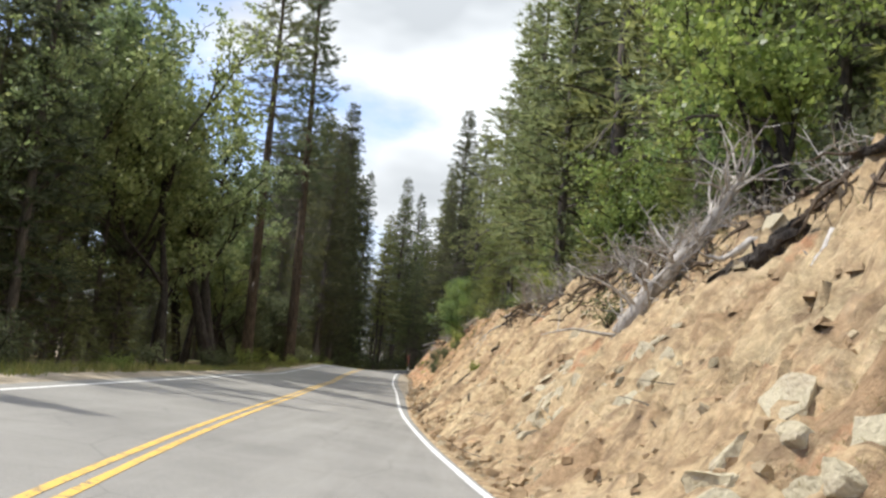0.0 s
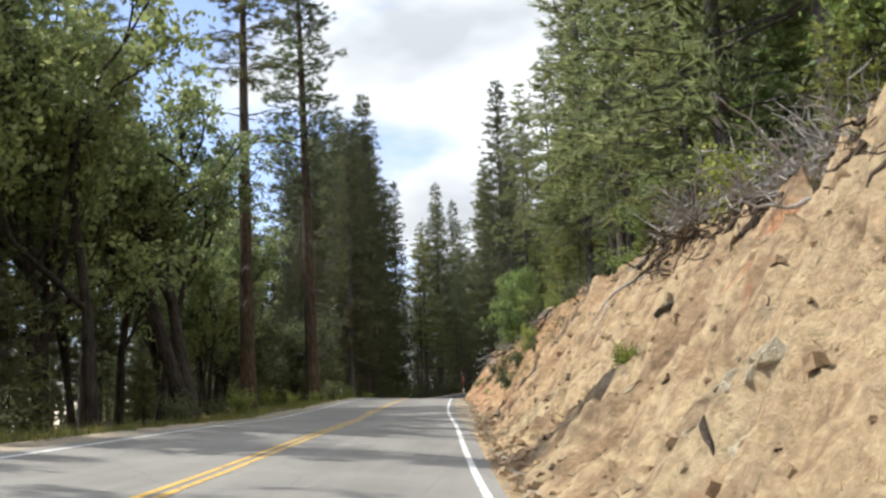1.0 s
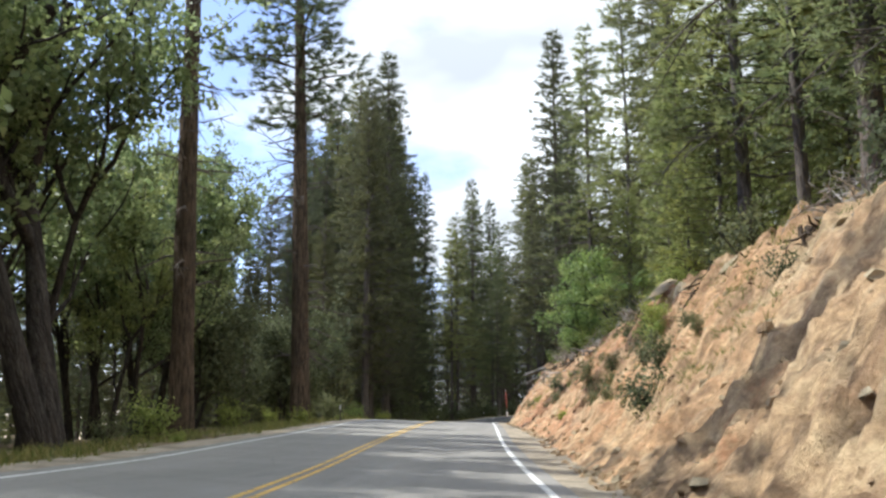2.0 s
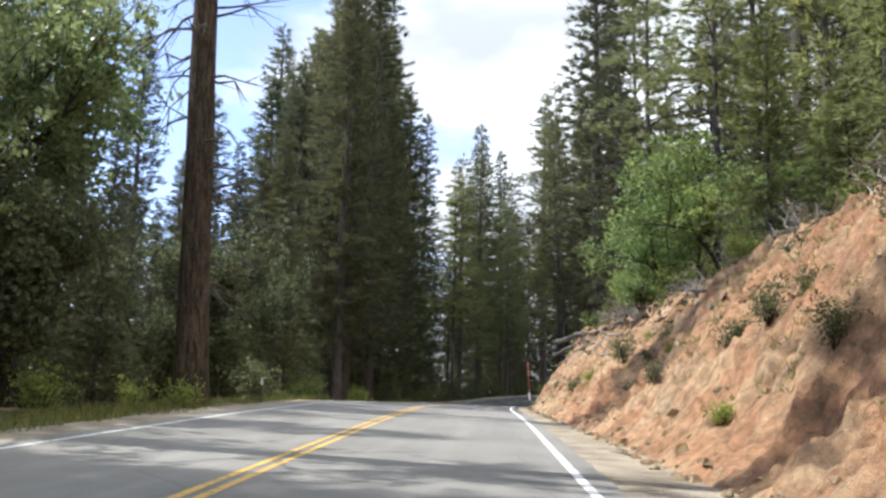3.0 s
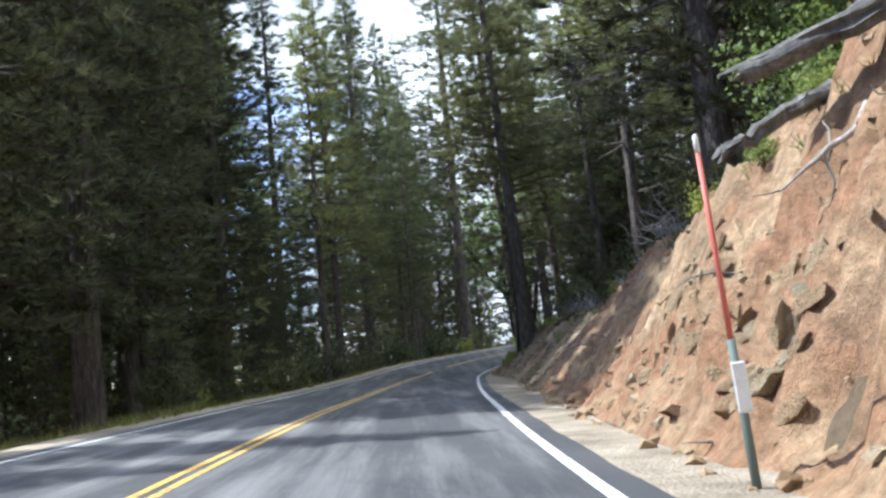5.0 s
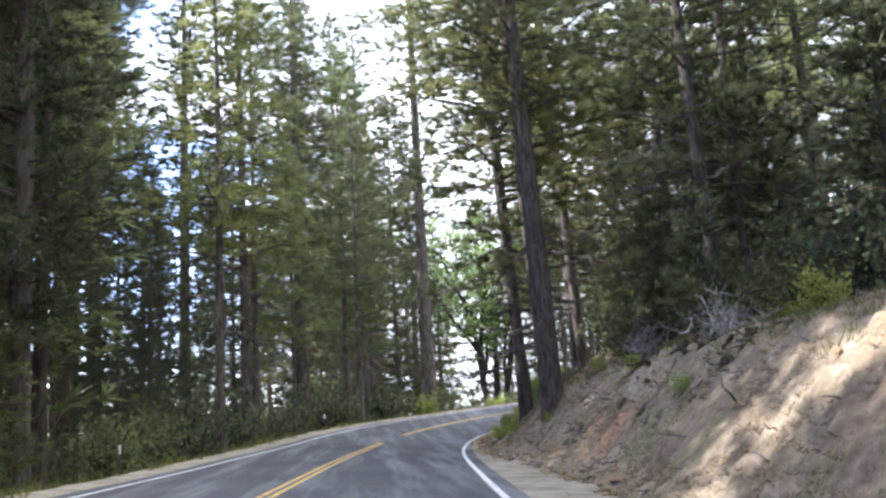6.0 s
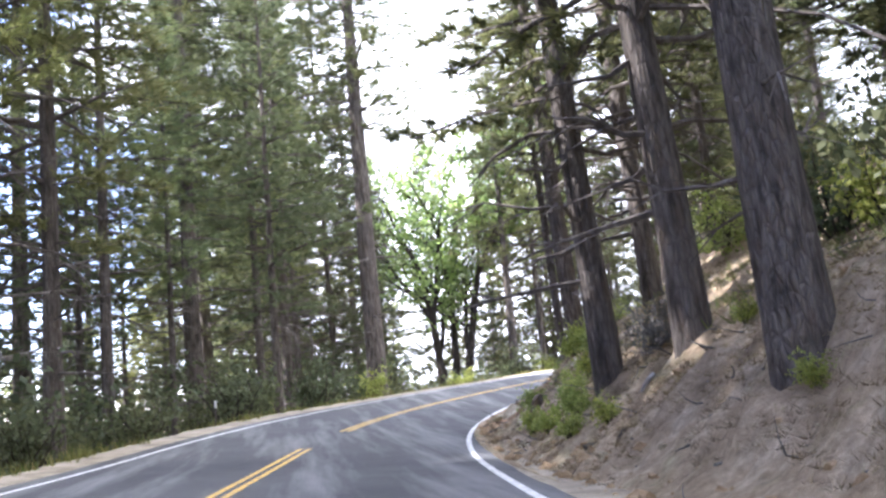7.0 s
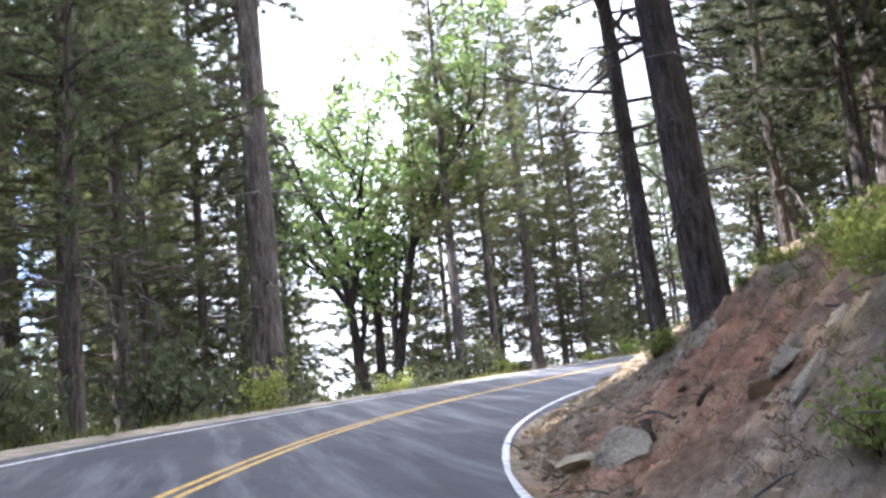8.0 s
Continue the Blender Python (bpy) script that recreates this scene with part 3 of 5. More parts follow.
def trunk_mesh(h, r, seed, material, sides=12, lean=(0, 0), rings=16, flare=0.3, top=0.06, rough=0.06):
    rng = np.random.default_rng(seed)
    verts, faces = [], []
    for i in range(rings + 1):
        t = (i / rings) ** 1.35
        z = h * t - 1.2 * (i == 0)
        rad = r * ((1 - t) ** 0.85 * (1 - top) + top) * (1 + flare * math.exp(-h * t / 0.7))
        cx = lean[0] * h * t + 0.10 * math.sin(t * 5 + seed) * t
        cy = lean[1] * h * t + 0.10 * math.cos(t * 4 + seed * 2) * t
        for k in range(sides):
            a = 2 * math.pi * k / sides
            q = rad * (1 + rough * noise.noise((math.cos(a) * 2.5, math.sin(a) * 2.5, z * 0.8 + seed * 7)) * 2.2)
            verts.append((cx + q * math.cos(a), cy + q * math.sin(a), z))
    for i in range(rings):
        for k in range(sides):
            a, b = i * sides + k, i * sides + (k + 1) % sides
            faces.append((a, b, b + sides, a + sides))
    return mesh_of("trunk", verts, faces, material, True)


def conifer(name, label, seed, h, r, crown_from, reach, bark, needles, gap=0.55, per=5, tuft=0.5, blades=6, fill=1.0, droop=0.12, shape=0.8, sparse=0.0,
            dead=0, lean=(0, 0), sides=12, ragged=0.35, step=0.5, wide=0.12):
    """A conifer: a tapered trunk, a crown of whorled boughs with needle tufts, dead lower branches."""
    rng = np.random.default_rng(seed)
    root = tagged(new(name), label, "tree")
    trunk = part("trunk", trunk_mesh(h, r, seed, bark, sides, lean), root)
    z0 = h * crown_from
    cen, dirs, boughs = [], [], Build()
    z = z0
    while z < h - 0.3:
        t = (z - z0) / (h - z0)
        prof = (1 - t) ** shape * min(1.0, 0.55 + t * 3.5)
        size = reach * prof + 0.25
        a0 = rng.uniform(0, 6.28)
        k = max(3, int(per * rng.uniform(0.7, 1.3)))
        for b in range(k):
            if rng.random() < sparse:
                continue
            a = a0 + 6.283 * b / k + rng.normal(0, 0.25)
            ln = size * rng.uniform(1 - ragged, 1 + ragged * 0.6)
            rise = rng.normal(0.10 + 0.5 * t * t, 0.10)
            zz = z + rng.uniform(-0.3, 0.3)
            cx, cy = lean[0] * zz, lean[1] * zz
            def at(u, a=a, ln=ln, rise=rise, zz=zz, cx=cx, cy=cy):
                return np.array([cx + math.cos(a) * ln * u, cy + math.sin(a) * ln * u, zz + rise * ln * u - droop * ln * u * u])
            if ln > 0.7:
                w = 0.012 + 0.014 * ln
                boughs.add(tube([at(0), at(0.5), at(0.95)], [w, w * 0.7, w * 0.25], 3, False))
            m = max(1, int(ln / step * fill + rng.uniform(0, 1)))
            for u in np.linspace(1.0, 0.25 if ln > 1 else 0.4, m):
                w = rng.normal(0, 0.07 + 0.20 * ln * (1.15 - u))
                cen.append(at(u) + np.array([-math.sin(a) * w, math.cos(a) * w, rng.normal(0, 0.06 + 0.05 * ln)]))
                k2 = 1.6 * w / (0.3 + ln * 0.25)
                dirs.append(np.array([math.cos(a) - math.sin(a) * k2, math.sin(a) + math.cos(a) * k2, 0.22]))
        z += gap * rng.uniform(0.7, 1.3) * (0.6 + 0.4 * (1 - t))
    cen.append(np.array([lean[0] * h, lean[1] * h, h - 0.1]))
    dirs.append(np.array([0, 0, 1.5]))
    pts = tuft_tris(np.array(cen), np.array(dirs), tuft, tuft * wide, int(blades * 1.6), rng)
    part("crown", tri_mesh("crown", pts, needles, 3), root)
    snags = Build()
    for _ in range(dead):
        z = rng.uniform(0.08 * h, max(z0 * 1.15, 0.25 * h))
        a, ln = rng.uniform(0, 6.28), rng.uniform(0.9, 2.6) + 1.8 * rng.random() * (z / z0)
        bend = rng.uniform(-0.55, 0.3)
        path = [(lean[0] * z, lean[1] * z, z)]
        for u in (0.35, 0.7, 1.0):
            path.append((lean[0] * z + math.cos(a + 0.4 * u * bend) * ln * u, lean[1] * z + math.sin(a + 0.4 * u * bend) * ln * u, z + bend * ln * u * u + rng.normal(0, 0.1)))
        thick = rng.uniform(0.6, 1.1)
        snags.add(tube(path, [0.066 * thick, 0.05 * thick, 0.032 * thick, 0.010], 5, False))
        for u in (1, 2, 2):
            q = path[u + 1]
            e = (q[0] + rng.normal(0, 0.45), q[1] + rng.normal(0, 0.45), q[2] + rng.normal(-0.25, 0.35))
            snags.add(tube([path[u], e], [0.022, 0.006], 3, False))
    if dead:
        tagged(part("deadwood", snags.mesh("deadwood", SNAG_WOOD), trunk, "bare grey dead lower branches"), kind="stuff")
    tagged(part("branchwork", boughs.mesh("branchwork", bark), trunk, "boughs inside the crown"), kind="stuff")
    return root


def leaf_quads(cen, size, per, spread, rng):
    n = len(cen) * per
    c = np.repeat(np.array(cen), per, 0) + rng.normal(0, spread, (n, 3)) * (1, 1, 0.7)
    u = rng.normal(0, 1, (n, 3))
    u /= np.linalg.norm(u, axis=1)[:, None]
    v = np.cross(u, rng.normal(0, 1, (n, 3)))
    v /= np.linalg.norm(v, axis=1)[:, None]
    s = (size * rng.uniform(0.6, 1.3, n))[:, None]
    return np.stack([c - u * s * 0.5, c + v * s * 0.33, c + u * s * 0.55, c - v * s * 0.33], 1).reshape(-1, 3)


def broadleaf(name, label, seed, h, r, bark, leaves, stems=2, spread=0.45, clumps=5, per=16, size=0.22, crown_from=0.3, category="tree", leafy=0.42):
    """An oak or tall shrub: leaning stems, forking limbs, leaf clumps with gaps between them."""
    rng = np.random.default_rng(seed)
    root = tagged(new(name), label, category)
    wood, cen = Build(), []

    def limb(p, d, ln, rad, depth):
        path, q, dd = [p], np.array(p, float), np.array(d, float)
        for _ in range(4):
            dd = dd + rng.normal(0, 0.14 if depth else 0.05, 3) + (0, 0, 0.06 if depth else 0.02)
            dd /= np.linalg.norm(dd)
            q = q + dd * ln / 4
            path.append(tuple(q))
        wood.add(tube(path, [rad * (1 - 0.13 * i) for i in range(5)], 8 if depth == 0 else 5 if depth < 2 else 3, False))
        if depth >= 2:
            for u in path[1:]:
                for _ in range(clumps if depth > 2 else max(1, clumps // 2)):
                    cen.append(np.array(u) + rng.normal(0, leafy, 3))
        if depth < 3:
            for _ in range(3 if depth else 4):
                k = rng.integers(1 if depth else 2, 5)
                nd = dd + rng.normal(0, 1, 3) * (0.55, 0.55, 0.4) + (0, 0, 0.25)
                nd /= np.linalg.norm(nd)
                limb(path[k], nd, ln * rng.uniform(0.5, 0.75), rad * 0.5, depth + 1)

    for s in range(stems):
        a = rng.uniform(0, 6.28)
        d = np.array([math.cos(a) * spread, math.sin(a) * spread, 1.0])
        limb((0.15 * math.cos(a), 0.15 * math.sin(a), -0.4), d / np.linalg.norm(d), h * 0.52, r, 0)
    part("trunk", wood.mesh("trunk", bark, True), root)
    cen = [c for c in cen if c[2] > h * crown_from]
    part("crown", tri_mesh("crown", leaf_quads(cen, size, per, 0.21, rng), leaves), root)
    return root


def shrub(name, label, seed, h, leaves, bark, size=0.14, stems=14, per=10):
    rng = np.random.default_rng(seed)
    root = tagged(new(name), label, "shrub")
    wood, cen = Build(), []
    for _ in range(stems):
        a, out = rng.uniform(0, 6.28), rng.uniform(0.15, 0.75)
        ln = h * rng.uniform(0.6, 1.1)
        path = [(0, 0, -0.1)]
        for u in (0.4, 0.75, 1.0):
            path.append((math.cos(a) * out * ln * u + rng.normal(0, 0.05 * h), math.sin(a) * out * ln * u + rng.normal(0, 0.05 * h), ln * u * (1 - 0.3 * out * u)))
        wood.add(tube(path, [0.016 * h, 0.012 * h, 0.008 * h, 0.003 * h], 3, False))
        for p in path[1:]:
            for _ in range(3):
                cen.append(np.array(p) + rng.normal(0, 0.13 * h, 3))
    tagged(part("stem", wood.mesh("stem", bark), root), kind="stuff")
    part("foliage", tri_mesh("foliage", leaf_quads(cen, size, per, 0.09 * h, rng), leaves), root)
    return root


PROTOS = {
    "tall_pine": [conifer("pine_tree", "tall ponderosa pine with a bare reddish lower trunk", 11, 40, 0.52, 0.57, 4.3, PINE_BARK, NEEDLES, 0.8, 5, 0.52, 17, 1.9, 0.12, 0.75, 0.2, 52, sides=16, wide=0.047, ragged=0.5),
                  conifer("pine_tree", "tall ponderosa pine with tufted dark green boughs", 12, 42, 0.55, 0.41, 4.4, PINE_BARK, NEEDLES, 0.8, 5, 0.52, 17, 1.9, 0.14, 0.78, 0.2, 54, sides=16, wide=0.047, ragged=0.5),
                  conifer("pine_tree", "tall grey-barked pine with wide tufted boughs", 13, 40, 0.50, 0.36, 5.0, GREY_BARK, NEEDLES, 0.8, 5, 0.52, 19, 1.9, 0.12, 0.8, 0.18, 24, sides=16, wide=0.039, ragged=0.5),
                  conifer("pine_tree", "tall grey-barked pine with a long bare trunk", 14, 41, 0.50, 0.34, 4.8, GREY_BARK, NEEDLES, 0.8, 5, 0.52, 19, 1.9, 0.16, 0.8, 0.18, 26, sides=16, wide=0.039, ragged=0.5)],
    "dense_pine": [conifer("pine_tree", "full conical pine with branches down to the ground", 21, 36, 0.42, 0.10, 4.2, GREY_BARK, DARK_NEEDLES, 0.66, 6, 0.64, 13, 0.95, 0.15, 0.75, 0.05, 0, wide=0.052),
                   conifer("fir_tree", "dark narrow fir tree with dense branches", 22, 38, 0.42, 0.08, 3.6, GREY_BARK, FIR, 0.66, 6, 0.62, 13, 0.9, 0.24, 0.8, 0.04, 0, wide=0.047),
                   conifer("pine_tree", "ragged dark green pine with gaps in the crown", 23, 34, 0.40, 0.16, 3.8, GREY_BARK, DARK_NEEDLES, 0.66, 5, 0.64, 15, 1.05, 0.12, 0.7, 0.12, 4, wide=0.047)],
    "far_pine": [conifer("pine_tree", "forest pine with a full dark crown", 25, 34, 0.36, 0.12, 4.0, GREY_BARK, DARK_NEEDLES, 1.1, 5, 1.15, 8, 0.60, 0.15, 0.7, 0.08, 0, sides=6, wide=0.077),
                 conifer("fir_tree", "forest fir with a narrow dark crown", 26, 36, 0.36, 0.10, 3.5, GREY_BARK, FIR, 1.1, 5, 1.1, 8, 0.60, 0.22, 0.75, 0.06, 0, sides=6, wide=0.077),
                 conifer("pine_tree", "sunlit olive-green forest pine", 27, 30, 0.34, 0.14, 4.0, GREY_BARK, OLIVE, 1.1, 5, 1.1, 8, 0.60, 0.15, 0.7, 0.08, 0, sides=6, wide=0.077)],
    "olive_pine": [conifer("pine_tree", "sunlit olive-green pine above the bank", 28, 22, 0.26, 0.08, 3.4, GREY_BARK, OLIVE, 0.74, 6, 0.70, 8, 0.85, 0.12, 0.7, 0.06, 0, sides=9, wide=0.066),
                   conifer("pine_tree", "lean sunlit pine with yellow-green tufts", 29, 26, 0.28, 0.14, 3.2, GREY_BARK, OLIVE, 0.76, 5, 0.70, 8, 0.85, 0.14, 0.65, 0.10, 4, sides=9, wide=0.066)],
    "pole_pine": [conifer("pine_tree", "slender pine with a long bare trunk and a clumped crown", 31, 27, 0.22, 0.34, 3.6, GREY_BARK, OLIVE, 0.8, 5, 0.50, 17, 1.9, 0.10, 0.8, 0.2, 16, sides=9, wide=0.039, ragged=0.55),
                  conifer("pine_tree", "slender forest pine with wide tufted boughs", 32, 30, 0.26, 0.20, 4.0, GREY_BARK, NEEDLES, 0.82, 5, 0.50, 17, 1.9, 0.14, 0.8, 0.2, 18, sides=9, wide=0.039, ragged=0.55),
                  conifer("fir_tree", "slender forest fir with drooping boughs", 33, 24, 0.18, 0.12, 2.9, GREY_BARK, FIR, 0.7, 5, 0.46, 15, 1.7, 0.25, 0.6, 0.15, 8, sides=9, wide=0.050, ragged=0.45)],
    "young_pine": [conifer("young_pine", "young light green pine with soft full branches", 41, 9, 0.12, 0.05, 1.9, GREY_BARK, YOUNG, 0.36, 6, 0.42, 11, 1.1, 0.05, 0.8, 0.02, 0, sides=7, wide=0.066),
                   conifer("young_pine", "young yellow-green pine of the hillside thicket", 42, 13, 0.15, 0.05, 2.3, GREY_BARK, YOUNG, 0.42, 6, 0.48, 11, 1.05, 0.08, 0.75, 0.04, 0, sides=7, wide=0.066)],
    "young_fir": [conifer("young_fir", "young dark green fir of the understorey", 43, 7, 0.10, 0.04, 1.8, GREY_BARK, NEEDLES, 0.46, 6, 0.50, 8, 1.0, 0.12, 0.8, 0.02, 0, sides=6, wide=0.077)],
    "oak": [broadleaf("oak_tree", "dark-trunked oak with light green sunlit leaves", 51, 18, 0.26, OAK_BARK, OAK_LEAF, 1, 0.14, 3, 15, 0.25, 0.14),
            broadleaf("oak_tree", "forked oak with drooping light green leaf clumps", 52, 16, 0.22, OAK_BARK, OAK_LEAF, 2, 0.16, 3, 12, 0.26, 0.12)],
    "big_oak": [broadleaf("oak_tree", "leaning double-trunked oak with dark bark and light green leaves", 58, 18, 0.50, OAK_BARK, OAK_LEAF, 2, 0.16, 3, 17, 0.25, 0.22)],
    "small_oak": [broadleaf("oak_tree", "small oak with fresh yellow-green leaves and dark forked stems", 53, 9, 0.17, OAK_BARK, LIGHT_LEAF, 2, 0.35, 3, 6, 0.24, 0.22, leafy=0.40)],
    "roadside_oak": [broadleaf("oak_tree", "upright light green oak with dark forked stems beside the bend", 66, 18, 0.30, OAK_BARK, LIGHT_LEAF, 3, 0.16, 3, 8, 0.30, 0.16)],
    "bush_oak": [broadleaf("oak_tree", "dull green bushy roadside oak", 54, 9, 0.14, OAK_BARK, DULL_LEAF, 3, 0.45, 2, 10, 0.21, 0.10, leafy=0.42)],
    "tall_brush": [shrub("shrub", "tall dull green brush under the roadside trees", 65, 1.8, DULL_LEAF, OAK_BARK, 0.15, 14, 8)],
    "shrub": [shrub("shrub", "bright green leafy shrub growing on the slope", 61, 1.2, BRIGHT_LEAF, OAK_BARK, 0.095, 15, 9),
              shrub("shrub", "dull green brush at the edge of the trees", 62, 1.6, DULL_LEAF, OAK_BARK, 0.14, 14, 7),
              shrub("shrub", "low green sprouting bush on the slope", 63, 0.7, BRIGHT_LEAF, OAK_BARK, 0.075, 12, 8)],
}
used = set()
place_rng = random.Random(5)
TAKEN = []


def plant(kind, n, s, off, scale=1.0, turn=None, group="", sink=0.15, tilt=(0, 0)):
    """Stands a tree or shrub at a length and offset of the road. tilt: its lean in x and y for each metre up."""
    x, y, _ = on_road(s, off)
    x, y = float(x), float(y)
    src = PROTOS[kind][n % len(PROTOS[kind])]
    a = place_rng.uniform(0, 360) if turn is None else turn
    lean = Vector((tilt[0], tilt[1], 1)).to_track_quat("Z", "Y").to_matrix().to_4x4() if tilt != (0, 0) else Matrix.Identity(4)
    foot = float(bank_at(s, off).z) if -20 < s < 212 and 4.6 < off < 12 else z_at(x, y)
    m = Matrix.Translation((x, y, foot - sink)) @ lean @ pose(0, 0, 0, 0, 0, a) @ Matrix.Scale(scale, 4)
    if src.name not in used:
        used.add(src.name)
        src.matrix_basis = m
        ob = src
    else:
        ob = copy_thing(src, m)
        ob.scale = (scale, scale, scale)
    TAKEN.append((x, y))
    return tagged(ob, group=group)


# trees that stand out, and some added for shade: kind, which, length along the road, offset, scale, lean
LEFT_TREES = [("dense_pine", 0, 16, -15, 0.5), ("dense_pine", 1, 29, -17, 0.55), ("dense_pine", 0, 38, -19, 0.62), ("dense_pine", 2, 47, -18, 0.65), ("pole_pine", 0, 36, -18, 0.75), ("pole_pine", 1, 43, -20.5, 0.8), ("pole_pine", 0, 55, -16.5, 0.9), ("dense_pine", 1, 58, -19, 0.7), ("pole_pine", 1, 49, -16.7, 0.75), ("tall_pine", 3, 62, -20, 0.8), ("pole_pine", 1, 66, -18.5, 1.05), ("tall_pine", 2, 72, -22, 0.8), ("pole_pine", 2, 57, -14.5, 0.95), ("pole_pine", 0, 77, -18, 1.1), ("dense_pine", 1, 109, -12.0, 0.33), ("dense_pine", 2, 126, -11.6, 0.56),
              ("tall_pine", 0, 79.4, -8.6, 0.95, (-0.017, -0.013)), ("tall_pine", 1, 95.7, -7.0, 1.0, (-0.027, -0.009)), ("dense_pine", 1, 196.0, -20.0, 1.22), ("dense_pine", 1, 207.5, -19.1, 1.26), ("dense_pine", 1, 216.6, -24.0, 1.27), ("tall_pine", 2, 197.5, -11.9, 0.97),
              ("tall_pine", 3, 205.9, -6.45, 1.12), ("dense_pine", 0, 152, -11, 1.0), 
              ("big_oak", 0, 70, -9.6, 1.0, (-0.33, 0.0)), ("oak", 1, 50, -17.5, 1.0), ("oak", 0, 38, -18.5, 1.0), ("oak", 1, 70, -15.5, 1.0), ("oak", 0, 52, -19, 1.3), ("oak", 1, 76, -15.5, 1.2), ("oak", 0, 86, -15, 0.6), ("oak", 1, 93, -17, 1.0), ("bush_oak", 0, 98, -13, 1.2), ("bush_oak", 0, 90, -11.5, 0.9), ("oak", 0, 58, -10.2, 1.2), ("oak", 0, 28, -13.5, 0.8), ("oak", 0, 82, -12.5, 0.5), ("oak", 1, 88, -13.2, 0.72), ("oak", 0, 100, -15, 1.0), ("oak", 0, 84.5, -12.5, 0.66), ("oak", 1, 87, -16, 0.85), ("oak", 0, 92.5, -14.0, 0.85), ("oak", 1, 98, -15, 1.05), ("oak", 1, 66, -15.5, 1.25), ("oak", 0, 75, -13.0, 0.95), ("oak", 1, 60, -13, 1.2), ("oak", 0, 46, -16, 1.05), ("oak", 1, 33, -18.5, 0.9),
              # tall pines at 181.5, 184.0 and 187.3: added out of view to shade the slope
              ("dense_pine", 1, 118, -13.5, 0.30), ("dense_pine", 2, 124, -16, 0.62), ("dense_pine", 0, 112, -14.5, 0.28), ("dense_pine", 2, 130, -19, 0.42), ("dense_pine", 1, 128, -15.5, 0.5), ("dense_pine", 0, 123, -17.5, 0.46), ("dense_pine", 2, 133, -17, 0.55), ("dense_pine", 1, 138, -21.5, 0.62), ("dense_pine", 2, 126, -22, 0.45), ("dense_pine", 1, 134, -26, 0.5), ("dense_pine", 0, 120, -19, 0.38), ("bush_oak", 0, 113, -11, 0.9), ("bush_oak", 0, 116.5, -13.5, 0.95), ("bush_oak", 0, 110, -12.8, 0.85), ("bush_oak", 0, 105, -10.0, 0.7), ("bush_oak", 0, 107, -13.0, 1.0), ("roadside_oak", 0, 228, -16.5, 1.45), ("tall_pine", 0, 181.5, -17.8, 1.2), ("tall_pine", 2, 184.0, -19.5, 1.2), ("tall_pine", 1, 187.3, -21.5, 1.25), ("dense_pine", 0, 177.3, -13.4, 0.5), ("dense_pine", 2, 182.8, -13.6, 0.55), ("dense_pine", 1, 187.0, -16.5, 0.6), ("dense_pine", 2, 191.5, -18.5, 0.6), ("dense_pine", 2, 173.6, -10.8, 0.42),
              ("dense_pine", 2, 132, -15, 0.62), ("far_pine", 0, 143.7, -13.1, 0.95), ("far_pine", 1, 147.9, -12.4, 0.9), ("dense_pine", 0, 124, -21, 0.72), ("dense_pine", 0, 141.3, -8.6, 1.12), ("dense_pine", 2, 132.3, -9.0, 0.95), ("dense_pine", 0, 135.5, -9.2, 0.98), ("dense_pine", 2, 162, -9.5, 1.0), ("dense_pine", 0, 168, -14, 1.0),
              ("pole_pine", 0, 174.3, -6.6, 1.0), ("pole_pine", 1, 177.9, -6.6, 1.0), ("pole_pine", 0, 199.6, -9.6, 1.1), ("pole_pine", 1, 202.8, -10, 1.15), ("pole_pine", 0, 206.5, -11.8, 1.0),
              ("pole_pine", 2, 207.7, -10.2, 1.2), ("pole_pine", 1, 195.1, -6.4, 0.8), ("pole_pine", 1, 211.3, -16.1, 1.1), ("pole_pine", 0, 204, -16, 1.1), ("tall_pine", 2, 227.5, -10.1, 0.75),
              ("pole_pine", 0, 231.2, -10.3, 1.2), ("tall_pine", 3, 234.8, -10.1, 0.72), ("pole_pine", 1, 240, -12, 1.1), ("pole_pine", 0, 187.5, -9.7, 1.1), ("dense_pine", 1, 238, -12.5, 0.72), ("dense_pine", 2, 243.5, -13, 0.7), ("far_pine", 1, 247, -11, 0.75)]
